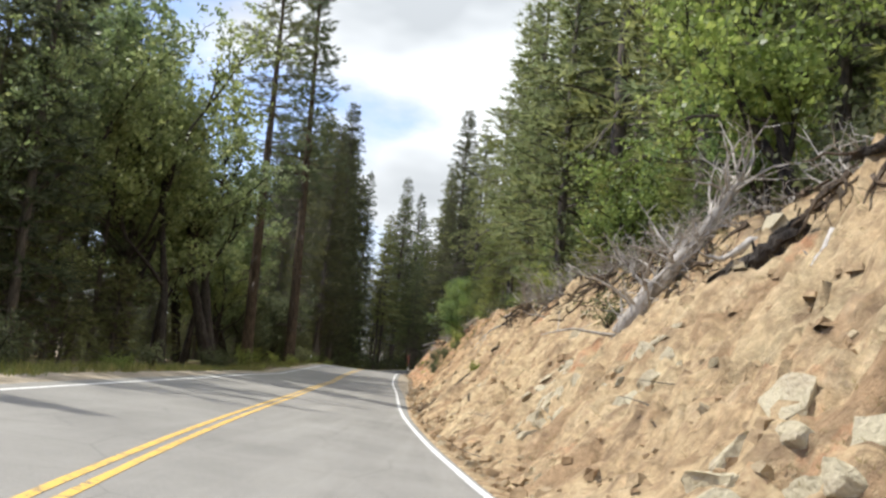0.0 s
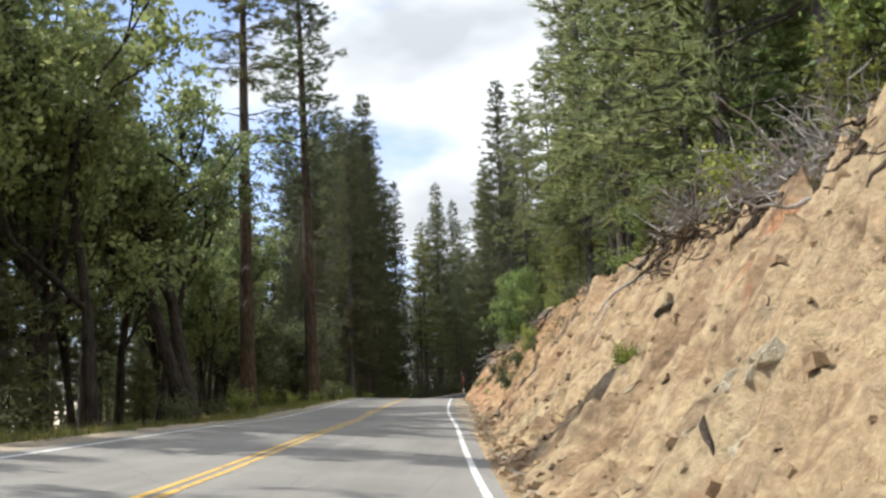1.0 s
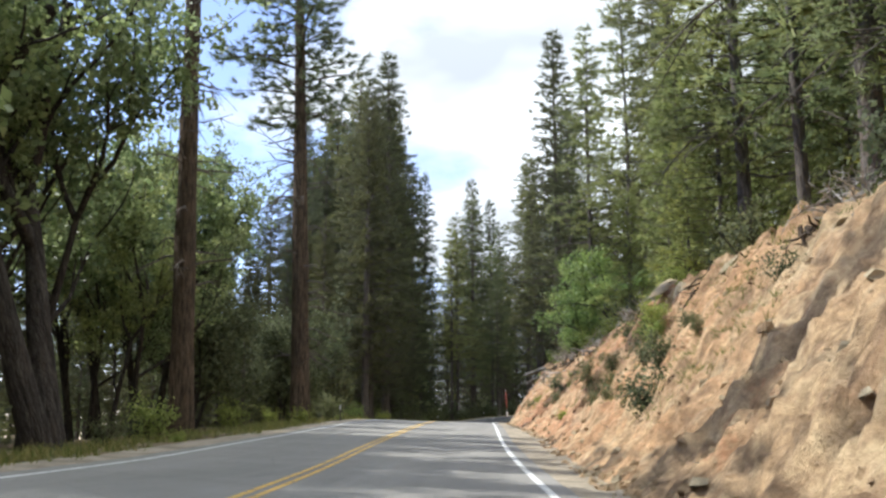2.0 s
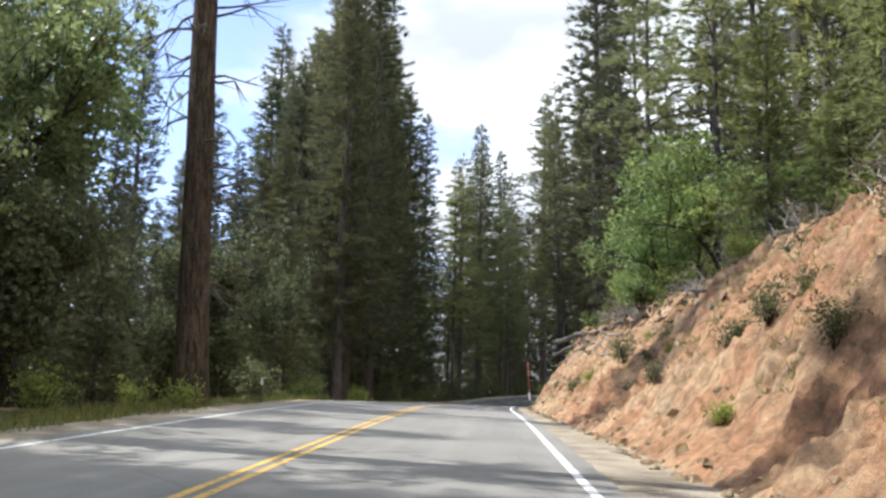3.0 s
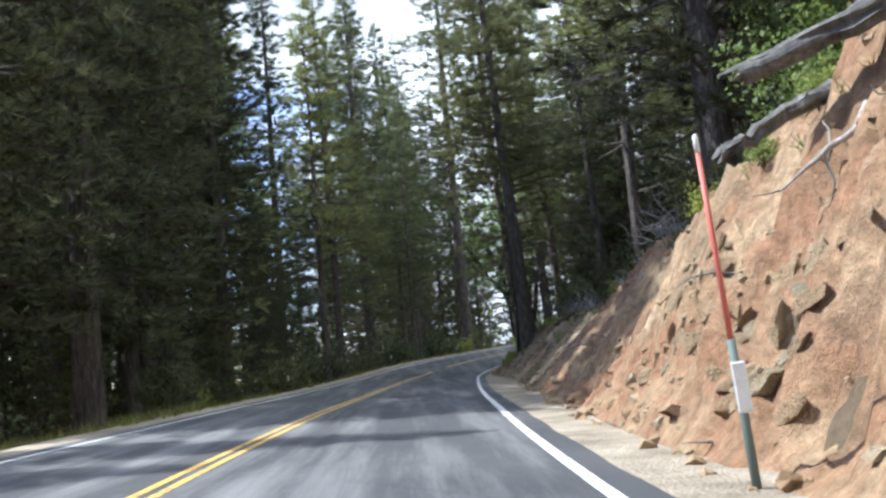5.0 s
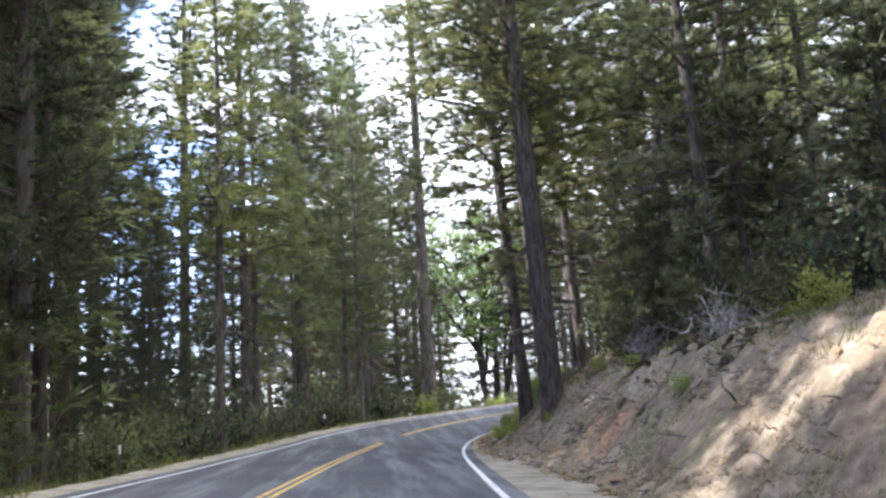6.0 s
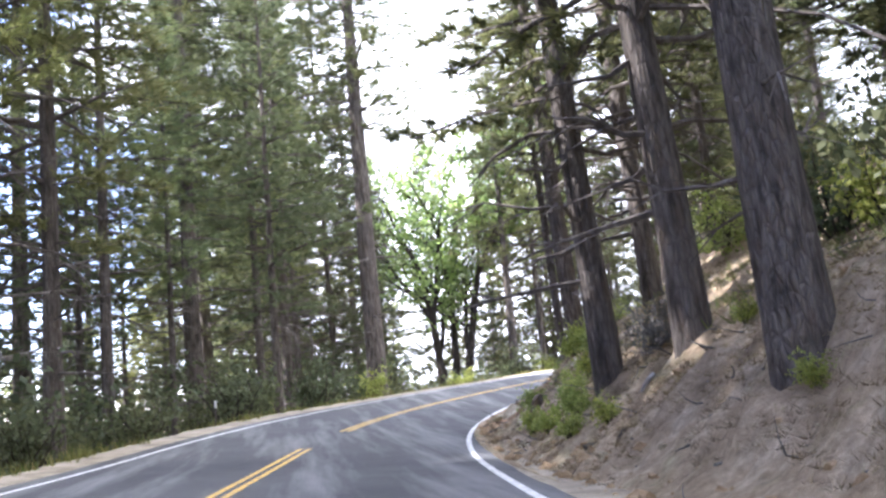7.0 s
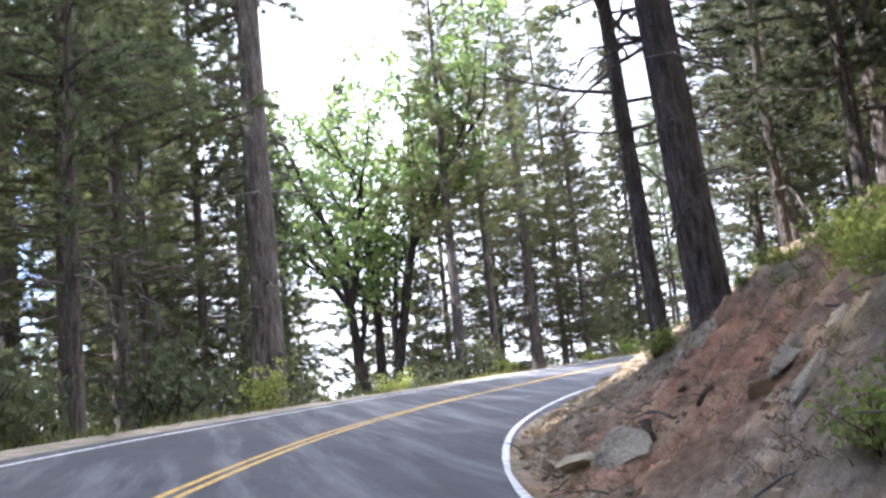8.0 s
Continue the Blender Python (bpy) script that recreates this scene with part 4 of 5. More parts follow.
RIGHT_TREES = [("olive_pine", 1, 40, 12.4, 1.35), ("tall_pine", 3, 45, 14.6, 0.8), ("olive_pine", 0, 31, 15.5, 1.3), ("olive_pine", 1, 23, 16.5, 1.25), ("olive_pine", 1, 27, 12.2, 1.0), ("olive_pine", 0, 50, 11.6, 0.9), ("olive_pine", 1, 63, 12.0, 1.1),
               ("dense_pine", 0, 131.6, 9.2, 0.98), ("pole_pine", 0, 122, 11.8, 1.05), ("pole_pine", 1, 139, 12.5, 1.1), ("pole_pine", 0, 113, 14, 1.05), ("pole_pine", 1, 117, 17, 1.0), ("tall_pine", 3, 105, 16, 0.9),
               ("pole_pine", 1, 171.0, 6.25, 1.08, (-0.043, 0.012)), ("tall_pine", 2, 162.9, 6.5, 0.72, (-0.032, 0.005)), ("pole_pine", 1, 167.6, 6.9, 1.15, (-0.045, 0.012)), ("pole_pine", 1, 157, 10.2, 0.8, (-0.03, 0.0)), ("pole_pine", 0, 175.7, 9.0, 1.15, (-0.04, 0.01)), ("pole_pine", 1, 179.7, 9.0, 1.1, (-0.04, 0.01)),
               ("tall_pine", 3, 188.7, 7.2, 0.70, (-0.04, 0.023)), ("pole_pine", 0, 190.5, 6.6, 0.8, (-0.03, 0.02)), ("pole_pine", 2, 160, 12, 1.0), ("pole_pine", 0, 145, 9.8, 1.0), ("pole_pine", 1, 136, 10.4, 1.0), ("pole_pine", 2, 126, 10.2, 0.9), ("small_oak", 0, 114.5, 11.2, 0.75), ("small_oak", 0, 120.5, 9.8, 0.5), ("small_oak", 0, 126.5, 8.8, 0.45), ("small_oak", 0, 106, 12.2, 0.7), ("small_oak", 0, 100.0, 11.6, 0.66), ("small_oak", 0, 110, 9.7, 0.45), ("dense_pine", 1, 196, 12.5, 0.6), ("pole_pine", 2, 192.5, 11, 0.9), ("dense_pine", 0, 203, 15, 0.6), ("pole_pine", 2, 199, 10.5, 0.9), ("dense_pine", 2, 186, 14, 0.6), ("pole_pine", 2, 183, 11.5, 0.9), ("dense_pine", 0, 225, 8.6, 0.75), ("dense_pine", 1, 231, 9.4, 0.85), ("far_pine", 0, 221, 10.8, 0.8), ("dense_pine", 2, 237, 8.4, 0.8), ("far_pine", 1, 229, 12.5, 0.9)]
for kind, n, s, off, k, *lean in LEFT_TREES + RIGHT_TREES:
    plant(kind, n, s, off, k, tilt=lean[0] if lean else (0, 0), sink=0.8 if 0 < off < 10 else 0.15)


VIEW = (0.2, 174.0, 0.148, 0.989)      # a gap between the trees: its start and heading


def fill(kinds, count, s_range, o_range, gap, scale, seed, group):
    """Fills a stretch of wood at random, with a least distance between trees."""
    rng = random.Random(seed)
    made = tries = 0
    while made < count and tries < count * 30:
        tries += 1
        s, off = rng.uniform(*s_range), rng.uniform(*o_range)
        x, y, _ = on_road(s, off)
        nearest = float(np.abs(to_road(x, y)[1][0]))
        u = min(max(((x - VIEW[0]) * VIEW[2] + (y - VIEW[1]) * VIEW[3]), 0.0), 62.0)     # open ground in front of the roadside oak
        if kinds[0] not in ("shrub", "tall_brush") and math.hypot(x - VIEW[0] - VIEW[2] * u, y - VIEW[1] - VIEW[3] * u) < 3.8:
            continue
        if nearest < min(abs(o_range[0]), abs(o_range[1])) - 0.5 or any((x - a) ** 2 + (y - b) ** 2 < gap * gap for a, b in TAKEN):
            continue
        plant(rng.choice(kinds), rng.randrange(6), s, off, rng.uniform(*scale), group=group)
        made += 1


W, H2 = "forest trees beside the road", "hillside pines"
fill(["far_pine"], 24, (18, 98), (-44, -24), 3.8, (0.6, 0.9), 1, W)
fill(["far_pine"], 16, (100, 136), (-34, -12), 4.0, (0.32, 0.5), 11, W)
fill(["far_pine", "dense_pine", "far_pine"], 10, (150, 167), (-22, -10.5), 3.2, (0.8, 1.05), 12, W)
fill(["far_pine"], 30, (98, 172), (-48, -15), 3.6, (0.32, 0.5), 21, W)
fill(["dense_pine"], 16, (114, 152), (-30, -13), 2.6, (0.40, 0.52), 27, W)
fill(["young_fir"], 16, (104, 150), (-16, -9), 2.0, (0.6, 1.1), 28, "understorey beside the road")
fill(["pole_pine"], 14, (187, 262), (-19, -8.5), 3.2, (0.7, 1.1), 2, W)
# next three: tall pines added, mostly out of view, to block the sun
fill(["tall_pine"], 7, (150, 167), (-16, -10.5), 2.8, (0.95, 1.1), 33, W)
fill(["tall_pine"], 4, (165, 172), (-26, -12), 3.4, (0.95, 1.15), 34, W)
fill(["tall_pine"], 13, (171, 195), (-32, -21), 2.9, (1.1, 1.3), 35, W)
fill(["dense_pine", "pole_pine", "far_pine"], 6, (204, 230), (-34, -22), 3.4, (0.8, 1.05), 36, W)
fill(["far_pine", "dense_pine"], 9, (188, 236), (-36, -15), 4.0, (0.7, 0.95), 32, W)
fill(["far_pine"], 10, (192, 262), (-28, -17), 3.2, (0.6, 0.9), 22, W)
fill(["far_pine"], 24, (165, 262), (-60, -26), 5.0, (0.5, 0.85), 13, W)
fill(["oak"], 8, (20, 60), (-27, -17.5), 3.6, (1.0, 1.4), 3, "oaks beside the road")
fill(["far_pine"], 6, (30, 98), (-26, -13), 4.5, (0.65, 0.9), 18, W)
fill(["young_fir"], 22, (20, 262), (-20, -9.5), 2.4, (0.5, 1.0), 14, "understorey beside the road")
fill(["small_oak"], 6, (16, 62), (10.4, 13.5), 2.6, (0.4, 0.8), 8, "small oaks on the hillside")
fill(["small_oak"], 4, (95, 135), (9.8, 12.5), 3.0, (0.4, 0.7), 19, "small oaks on the hillside")
fill(["young_pine", "young_pine", "olive_pine"], 42, (-8, 102), (10.3, 16), 2.0, (0.35, 1.0), 4, "young conifers on the hillside")
fill(["olive_pine"], 26, (4, 100), (12.5, 26), 3.4, (0.7, 1.15), 6, H2)
fill(["pole_pine", "pole_pine", "olive_pine"], 9, (102, 132), (12.5, 26), 4.4, (0.7, 1.0), 26, H2)
fill(["far_pine"], 16, (0, 165), (24, 44), 4.5, (0.7, 1.1), 16, H2)
fill(["pole_pine"], 11, (130, 170), (11, 22), 4.0, (0.6, 0.95), 7, H2)
fill(["pole_pine", "pole_pine", "young_fir"], 30, (148, 240), (9.6, 32), 3.4, (0.6, 1.0), 17, H2)
fill(["shrub"], 60, (0, 255), (-12.5, -5.8), 1.3, (0.6, 1.4), 9, "brush along the verge")
fill(["young_fir"], 16, (146, 222), (-15, -7.6), 2.2, (0.4, 0.8), 25, "understorey beside the road")
fill(["tall_brush"], 34, (142, 225), (-14, -6.3), 1.5, (0.9, 1.7), 24, "brush along the verge")
fill(["shrub"], 26, (140, 195), (9.5, 20), 1.6, (0.7, 1.3), 23, "brush above the bank")
fill(["young_fir"], 14, (146, 174), (9.2, 18), 1.8, (0.5, 1.1), 30, "understorey above the bank")
fill(["tall_brush"], 22, (144, 172), (9.0, 17), 1.3, (0.7, 1.3), 31, "brush above the bank")
fill(["shrub"], 34, (10, 150), (9.6, 12.6), 1.4, (0.7, 1.3), 10, "brush above the bank")
for kind in PROTOS.values():
    for ob in kind:
        if ob.name not in used:
            for o in list(ob.children_recursive) + [ob]:
                bpy.data.objects.remove(o)


# ---- small things on the bank and the verge ----
def rock_mesh(seed, sub=1, flat=0.7):
    rng = random.Random(seed)
    bm = bmesh.new()
    bmesh.ops.create_icosphere(bm, subdivisions=sub, radius=1.0)
    cuts = [(Vector((rng.gauss(0, 1), rng.gauss(0, 1), rng.gauss(0, 1))).normalized(), rng.uniform(0.24, 0.62)) for _ in range(11)]
    for v in bm.verts:
        p = v.co.copy()
        for n, d in cuts:
            over = p.dot(n) - d
            if over > 0:
                p -= n * over
        p *= 1 + 0.16 * noise.noise(p * 1.8 + Vector((seed, 0, 0))) + (0.07 * noise.noise(p * 5.0 + Vector((0, seed, 0))) if sub > 2 else 0)
        v.co = Vector((p.x * rng.uniform(0.98, 1.02), p.y * 0.85, p.z * flat))
    me = bpy.data.meshes.new("rock")
    bm.to_mesh(me)
    bm.free()
    me.materials.append(ROCK)
    return me


ROCKS = [rock_mesh(i, 2 if i < 4 else 1, 0.55 + 0.08 * (i % 4)) for i in range(9)]
BIG_ROCKS = [rock_mesh(40 + i, 3, 0.6) for i in range(4)]
PALE_ROCKS = [rock_mesh(60 + i, 3, 0.65) for i in range(4)]
for me in PALE_ROCKS:
    me.materials[0] = PALE_ROCK
rock_rng = random.Random(12)


def slope_frame(s, off):
    """The bank's place and a turn that lays z along its normal."""
    p = bank_at(s, off)
    along, out = bank_at(s + 0.6, off) - bank_at(s - 0.6, off), bank_at(s, off + 0.5) - bank_at(s, off - 0.5)
    return p, out.cross(along).normalized().to_track_quat("Z", "Y").to_matrix().to_4x4()


def rock(s, off, size, meshes=ROCKS, sink=0.35, lift=0.0):
    p, lay = slope_frame(s, off)
    ob = new("rock", rock_rng.choice(meshes))
    ob.parent = bank
    ob.matrix_basis = Matrix.Translation(p) @ lay @ pose(0, 0, lift - size * sink * 0.5, rock_rng.uniform(-25, 25), rock_rng.uniform(-25, 25), rock_rng.uniform(0, 360)) @ Matrix.Diagonal((size * rock_rng.uniform(0.9, 1.4), size * rock_rng.uniform(0.7, 1.1), size * rock_rng.uniform(0.7, 1.1), 1))
    return ob


# boulders and ledges that stand out: length, offset, half size
LEDGES = [(33.9, 5.9, 0.33), (36.1, 7.3, 0.42), (41.5, 8.9, 0.6), (43.9, 9.0, 0.6),
          (64.9, 9.3, 0.75), (66.5, 9.4, 0.6), (73.2, 9.3, 0.7), (74.3, 9.4, 0.65), (71.5, 8.5, 0.45), (76.0, 9.6, 0.9), (77.6, 9.7, 0.7), (69.9, 5.8, 0.30), (88.0, 6.2, 0.30), (92.0, 8.8, 0.45),
          (118.4, 5.4, 0.30), (117.8, 6.6, 0.45),
          (119.5, 6.2, 0.3), (120.4, 5.8, 0.28), (121.3, 6.3, 0.3), (122.5, 5.7, 0.26), (124, 6.1, 0.25), (126, 5.9, 0.3), (128, 6.3, 0.25)]
# boulders caught in the lip of the bank
for k in range(34):
    s = 8 + 2.6 * k + rock_rng.uniform(-0.9, 0.9)
    LEDGES.append((s, float(np.interp(s, BANK_S, [b[2] for b in BANK])) - rock_rng.uniform(0.0, 0.9), rock_rng.uniform(0.18, 0.42)))
for s, off, size in LEDGES:
    rock(s, off, size * (1.5 if s > 150 else 1.25 if 112 <= s <= 118 else 1.0), PALE_ROCKS if 112 <= s <= 118 or s > 150 or s < 16 else BIG_ROCKS, 0.25)


def outcrop(s0, off0, along, up, size, seed, meshes=PALE_ROCKS, proud=0.0):
    """Bedrock that breaks through the soil: angular blocks packed side by side, most of each one buried."""
    rng = random.Random(seed)
    rows, cols = max(1, round(up / (size * 0.8))), max(1, round(along / (size * 1.05)))
    for i in range(rows):
        for j in range(cols):
            u, v = (j + 0.5 + rng.uniform(-0.32, 0.32)) / cols - 0.5, (i + 0.5 + rng.uniform(-0.32, 0.32)) / rows - 0.5
            if u * u + v * v > 0.27 or rng.random() < 0.12:
                continue
            p, lay = slope_frame(s0 + u * along, off0 + v * up)
            k = size * rng.choice((0.55, 0.8, 1.0, 1.25))
            ob = new("rock", rng.choice(meshes))
            ob.parent = bank
            ob.matrix_basis = Matrix.Translation(p) @ lay @ pose(0, 0, proud - 0.12 * k, rng.uniform(-16, 16), rng.uniform(-16, 16), rng.choice((0, 90, 180, 270)) + rng.uniform(-22, 22)) @ Matrix.Diagonal((k * 1.25, k * 0.95, k * 0.95, 1))


OUTCROPS = [(5.3, 5.35, 2.6, 1.1, 0.42), (16.2, 5.75, 3.0, 1.2, 0.30), (18.8, 6.3, 1.6, 1.0, 0.26), (21.8, 7.9, 2.6, 1.0, 0.36), (24.5, 8.5, 2.0, 0.8, 0.34), (12.0, 6.4, 2.0, 1.2, 0.24), (29.0, 6.0, 1.8, 1.0, 0.24),
            (114.9, 5.75, 3.4, 1.5, 0.46), (116.7, 6.45, 1.8, 1.1, 0.42), (112.6, 5.8, 2.2, 1.0, 0.34), (187.0, 6.5, 2.0, 0.8, 0.26), (181.6, 6.1, 1.2, 0.7, 0.26), (119.6, 5.7, 2.0, 0.9, 0.26), (123.0, 5.9, 2.4, 1.2, 0.22)]
for n, o in enumerate(OUTCROPS):
    outcrop(*o, 500 + n, BIG_ROCKS if o[0] in (114.9, 119.6, 123.0, 112.6) else PALE_ROCKS)
DARK_ROCKS = [rock_mesh(80 + i, 3, 0.6) for i in range(3)]
for me in DARK_ROCKS:
    me.materials[0] = DARK_ROCK
# stones of the litter slope: length, offset, half size, thickness, pale or dark (shaded faces and hollows painted in)
# the dark block at 28.1 stands in for a broken root stub
for s, off, size, flat, pale in [(28.1, 5.6, 0.20, 1.0, 0), (27.9, 5.9, 0.24, 0.8, 1), (36.1, 7.2, 0.24, 0.9, 0), (173.9, 6.4, 0.24, 0.9, 0), (174.2, 5.9, 0.42, 0.5, 1), (174.1, 5.6, 0.30, 0.6, 1), (174.3, 6.2, 0.34, 0.5, 1), (175.7, 5.25, 0.28, 0.8, 0), (176.2, 4.62, 0.50, 0.3, 1), (173.4, 4.7, 0.48, 0.3, 1), (168.1, 5.2, 0.24, 0.9, 0),
                                 (167.0, 5.4, 0.28, 0.8, 0), (183.8, 4.95, 0.50, 0.9, 1), (184.1, 5.15, 0.30, 1.0, 0), (184.9, 4.6, 0.34, 0.7, 1), (185.7, 4.5, 0.30, 0.6, 1), (183.0, 4.5, 0.24, 0.6, 1), (182.2, 4.6, 0.2, 0.6, 1), 
                                 (182.0, 6.15, 0.36, 0.7, 1), (182.6, 6.6, 0.28, 0.7, 1), (176.8, 5.3, 0.40, 0.9, 0), (177.2, 5.0, 0.28, 0.6, 1), (178.4, 6.1, 0.38, 0.9, 0), (178.0, 6.5, 0.3, 0.6, 1), (180.8, 4.5, 0.62, 0.25, 1),
                                 (179.3, 4.6, 0.3, 0.3, 1), (156.8, 6.0, 0.2, 0.7, 0), (156.2, 6.3, 0.22, 0.7, 0), (170.0, 4.75, 0.30, 0.4, 1), (160.5, 5.2, 0.2, 0.4, 1), (153.2, 6.7, 0.24, 0.7, 0), (151.6, 6.9, 0.26, 0.7, 0), (188.9, 5.4, 0.3, 0.7, 1), (187.6, 6.45, 0.50, 0.35, 1), (181.0, 5.9, 0.42, 0.8, 1), (181.2, 5.0, 0.16, 0.5, 1), (183.6, 5.75, 0.24, 0.7, 0), (184.6, 5.35, 0.34, 0.9, 0)]:
    ob = rock(s, off, size * 1.15, PALE_ROCKS if pale else DARK_ROCKS, 0.35 if flat < 0.5 else 0.0)
    ob.matrix_basis = ob.matrix_basis @ Matrix.Diagonal((1.1, 1.0, flat, 1))
# flat slabs that overhang the lip of the bank
for s, off, size in ((64.6, 9.3, 0.8), (66.4, 9.5, 0.7), (70.5, 9.6, 0.9), (72.6, 9.5, 0.85), (74.4, 9.6, 1.0), (76.3, 9.7, 1.1), (78.0, 9.9, 0.8), (43.0, 9.0, 0.7), (45.0, 9.2, 0.6)):
    ob = rock(s, off, size * 0.75, BIG_ROCKS, -0.1)
    ob.matrix_basis = ob.matrix_basis @ Matrix.Diagonal((1.3, 1.0, 0.55, 1))
for _ in range(160):
    s = rock_rng.choice((rock_rng.uniform(0, 205), rock_rng.uniform(25, 130), rock_rng.uniform(108, 130)))
    foot, crest = (float(np.interp(s, BANK_S, [b[n] for b in BANK])) for n in (1, 2))
    t = rock_rng.random() ** 0.8
    rock(s, foot + 0.1 + (crest - foot + 0.3) * t, rock_rng.choice((0.06, 0.08, 0.10, 0.13, 0.17, 0.24)) * rock_rng.uniform(0.8, 1.3))


def scatter_stones():
    """Rubble and grit along the foot of the bank, joined."""
    rng = np.random.default_rng(8)
    box = np.array([(-1, -1, -1), (1, -1, -1), (1, 1, -1), (-1, 1, -1), (-0.6, -0.7, 1), (0.7, -0.6, 1), (0.6, 0.7, 1), (-0.7, 0.5, 1)], float)
    quads = [(0, 1, 5, 4), (1, 2, 6, 5), (2, 3, 7, 6), (3, 0, 4, 7), (4, 5, 6, 7)]
    b = Build()
    for _ in range(3400):
        s = rng.uniform(-2, 205) if rng.random() < 0.7 else rng.uniform(5, 60)
        foot = float(np.interp(s, BANK_S, [k[1] for k in BANK]))
        off = foot + abs(rng.normal(0, 0.5)) - 0.35 if rng.random() < 0.6 else rng.uniform(foot, foot + 4)
        p = bank_at(s, off)
        size = rng.choice((0.02, 0.03, 0.045, 0.07, 0.1)) * rng.uniform(0.7, 1.4)
        turn = np.array(Euler(rng.uniform(-0.5, 0.5, 3) + (0, 0, rng.uniform(0, 6))).to_matrix())
        b.add(((box * rng.uniform(0.6, 1.2, (8, 3)) * (size, size * 0.8, size * 0.55)) @ turn.T + np.array(p) + (0, 0, size * 0.2), quads))
    tagged(new("rubble", b.mesh("rubble", STONES)), "loose stones and crumbled soil along the foot of the bank", "stones", kind="stuff")


scatter_stones()


def embedded_stones():
    """Broken stones that stick out of the bank, thickest in the rocky stretch, joined."""
    rng = np.random.default_rng(18)
    box = np.array([(-1, -1, -1), (1, -1, -1), (1, 1, -1), (-1, 1, -1), (-0.7, -0.8, 1), (0.8, -0.5, 0.7), (0.5, 0.8, 1), (-0.8, 0.6, 0.8)], float)
    quads = [(0, 1, 5, 4), (1, 2, 6, 5), (2, 3, 7, 6), (3, 0, 4, 7), (4, 5, 6, 7), (3, 2, 1, 0)]
    b = Build()
    for _ in range(2500):
        pick = rng.random()
        s = rng.uniform(106, 131) if pick < 0.5 else rng.uniform(12, 50) if pick < 0.7 else rng.uniform(50, 140)
        foot, crest = (float(np.interp(s, BANK_S, [k[n] for k in BANK])) for n in (1, 2))
        off = foot + (crest - foot) * rng.uniform(0.02, 1.08)
        if noise.noise((s * 0.35, off * 0.5, 3)) < -0.05:
            continue
        p, lay = slope_frame(s, off)
        lay = np.array(lay.to_3x3())
        size = rng.choice((0.03, 0.045, 0.06, 0.08, 0.12)) * rng.uniform(0.7, 1.3)
        turn = np.array(Euler(rng.uniform(-0.4, 0.4, 3) + (0, 0, rng.uniform(0, 6))).to_matrix())
        b.add(((box * rng.uniform(0.55, 1.2, (8, 3)) * (size, size * 0.75, size * 0.6)) @ turn.T @ lay.T + np.array(p) - lay[:, 2] * size * 0.25, quads))
    tagged(new("embedded_stones", b.mesh("embedded_stones", STONES)), "angular tan and grey stones sticking out of the bank", "stones", kind="stuff")


embedded_stones()


def blades(name, label, count, place, length, width, material, seed, lean=0.5):
    """Tufts of grass blades, joined."""
    rng = np.random.default_rng(seed)
    cen = []
    while len(cen) < count:
        p = place(rng)
        if p is not None:
            cen.append(p)
    c = np.repeat(np.array(cen), 9, 0) + rng.normal(0, 0.06, (count * 9, 3)) * (1, 1, 0)
    d = rng.normal(0, lean, (len(c), 3))
    d[:, 2] = 1
    d /= np.linalg.norm(d, axis=1)[:, None]
    side = np.cross(d, rng.normal(0, 1, (len(c), 3)))
    side /= np.linalg.norm(side, axis=1)[:, None]
    ln = (length * rng.uniform(0.5, 1.3, len(c)))[:, None]
    tri = np.stack([c + side * width, c + d * ln, c - side * width], 1).reshape(-1, 3)
    tagged(new(name, tri_mesh(name, tri, material, 3)), label, "grass", kind="stuff")


def verge_place(rng):
    s, off = rng.uniform(-5, 255), -rng.uniform(4.5, 9.5)
    if noise.noise((s * 0.14, off * 0.3, 0)) < -0.12 and off > -6:
        return None
    x, y, _ = on_road(s, off)
    return x, y, z_at(x, y) - 0.02


def bank_place(rng):
    s = rng.choice((rng.uniform(-6, 30), rng.uniform(55, 100), rng.uniform(140, 200)))
    foot, crest = (float(np.interp(s, BANK_S, [b[n] for b in BANK])) for n in (1, 2))
    off = foot + (crest + 1.5 - foot) * rng.random() ** 0.6
    if noise.noise((s * 0.2, off * 0.4, 5)) < 0.02:
        return None
    return tuple(bank_at(s, off))


def litter_place(rng):
    s = rng.uniform(140, 200)
    foot, crest = (float(np.interp(s, BANK_S, [b[n] for b in BANK])) for n in (1, 2))
    off = foot - 0.2 + (crest + 4.0 - foot) * rng.random()
    if noise.noise((s * 0.5, off * 0.7, 15)) < -0.15:
        return None
    return tuple(bank_at(s, off))


def crest_place(rng):
    s = rng.uniform(0, 205)
    crest = float(np.interp(s, BANK_S, [b[2] for b in BANK]))
    return tuple(bank_at(s, crest + rng.uniform(-0.5, 2.8)))


blades("verge_grass", "rough green and straw grass along the verge", 5200, verge_place, 0.36, 0.012, GRASS, 3)
blades("dry_grass", "thin dry straw grass matted on the bank", 6500, bank_place, 0.10, 0.0045, DRY_GRASS, 4, 1.1)
def brush_place(rng):
    s = rng.uniform(58, 104)
    foot, crest = (float(np.interp(s, BANK_S, [b[n] for b in BANK])) for n in (1, 2))
    off = foot + (crest - foot) * rng.uniform(0.25, 1.1)
    if noise.noise((s * 0.3, off * 0.6, 8)) < 0.08:
        return None
    return tuple(bank_at(s, off))


blades("bank_grass", "dull green grass tufts scattered over the bank", 1100, brush_place, 0.22, 0.008, GRASS, 7, 0.8)
blades("needle_litter", "brown fallen pine needles matted over the slope", 9000, litter_place, 0.13, 0.006, DUFF, 11, 1.6)
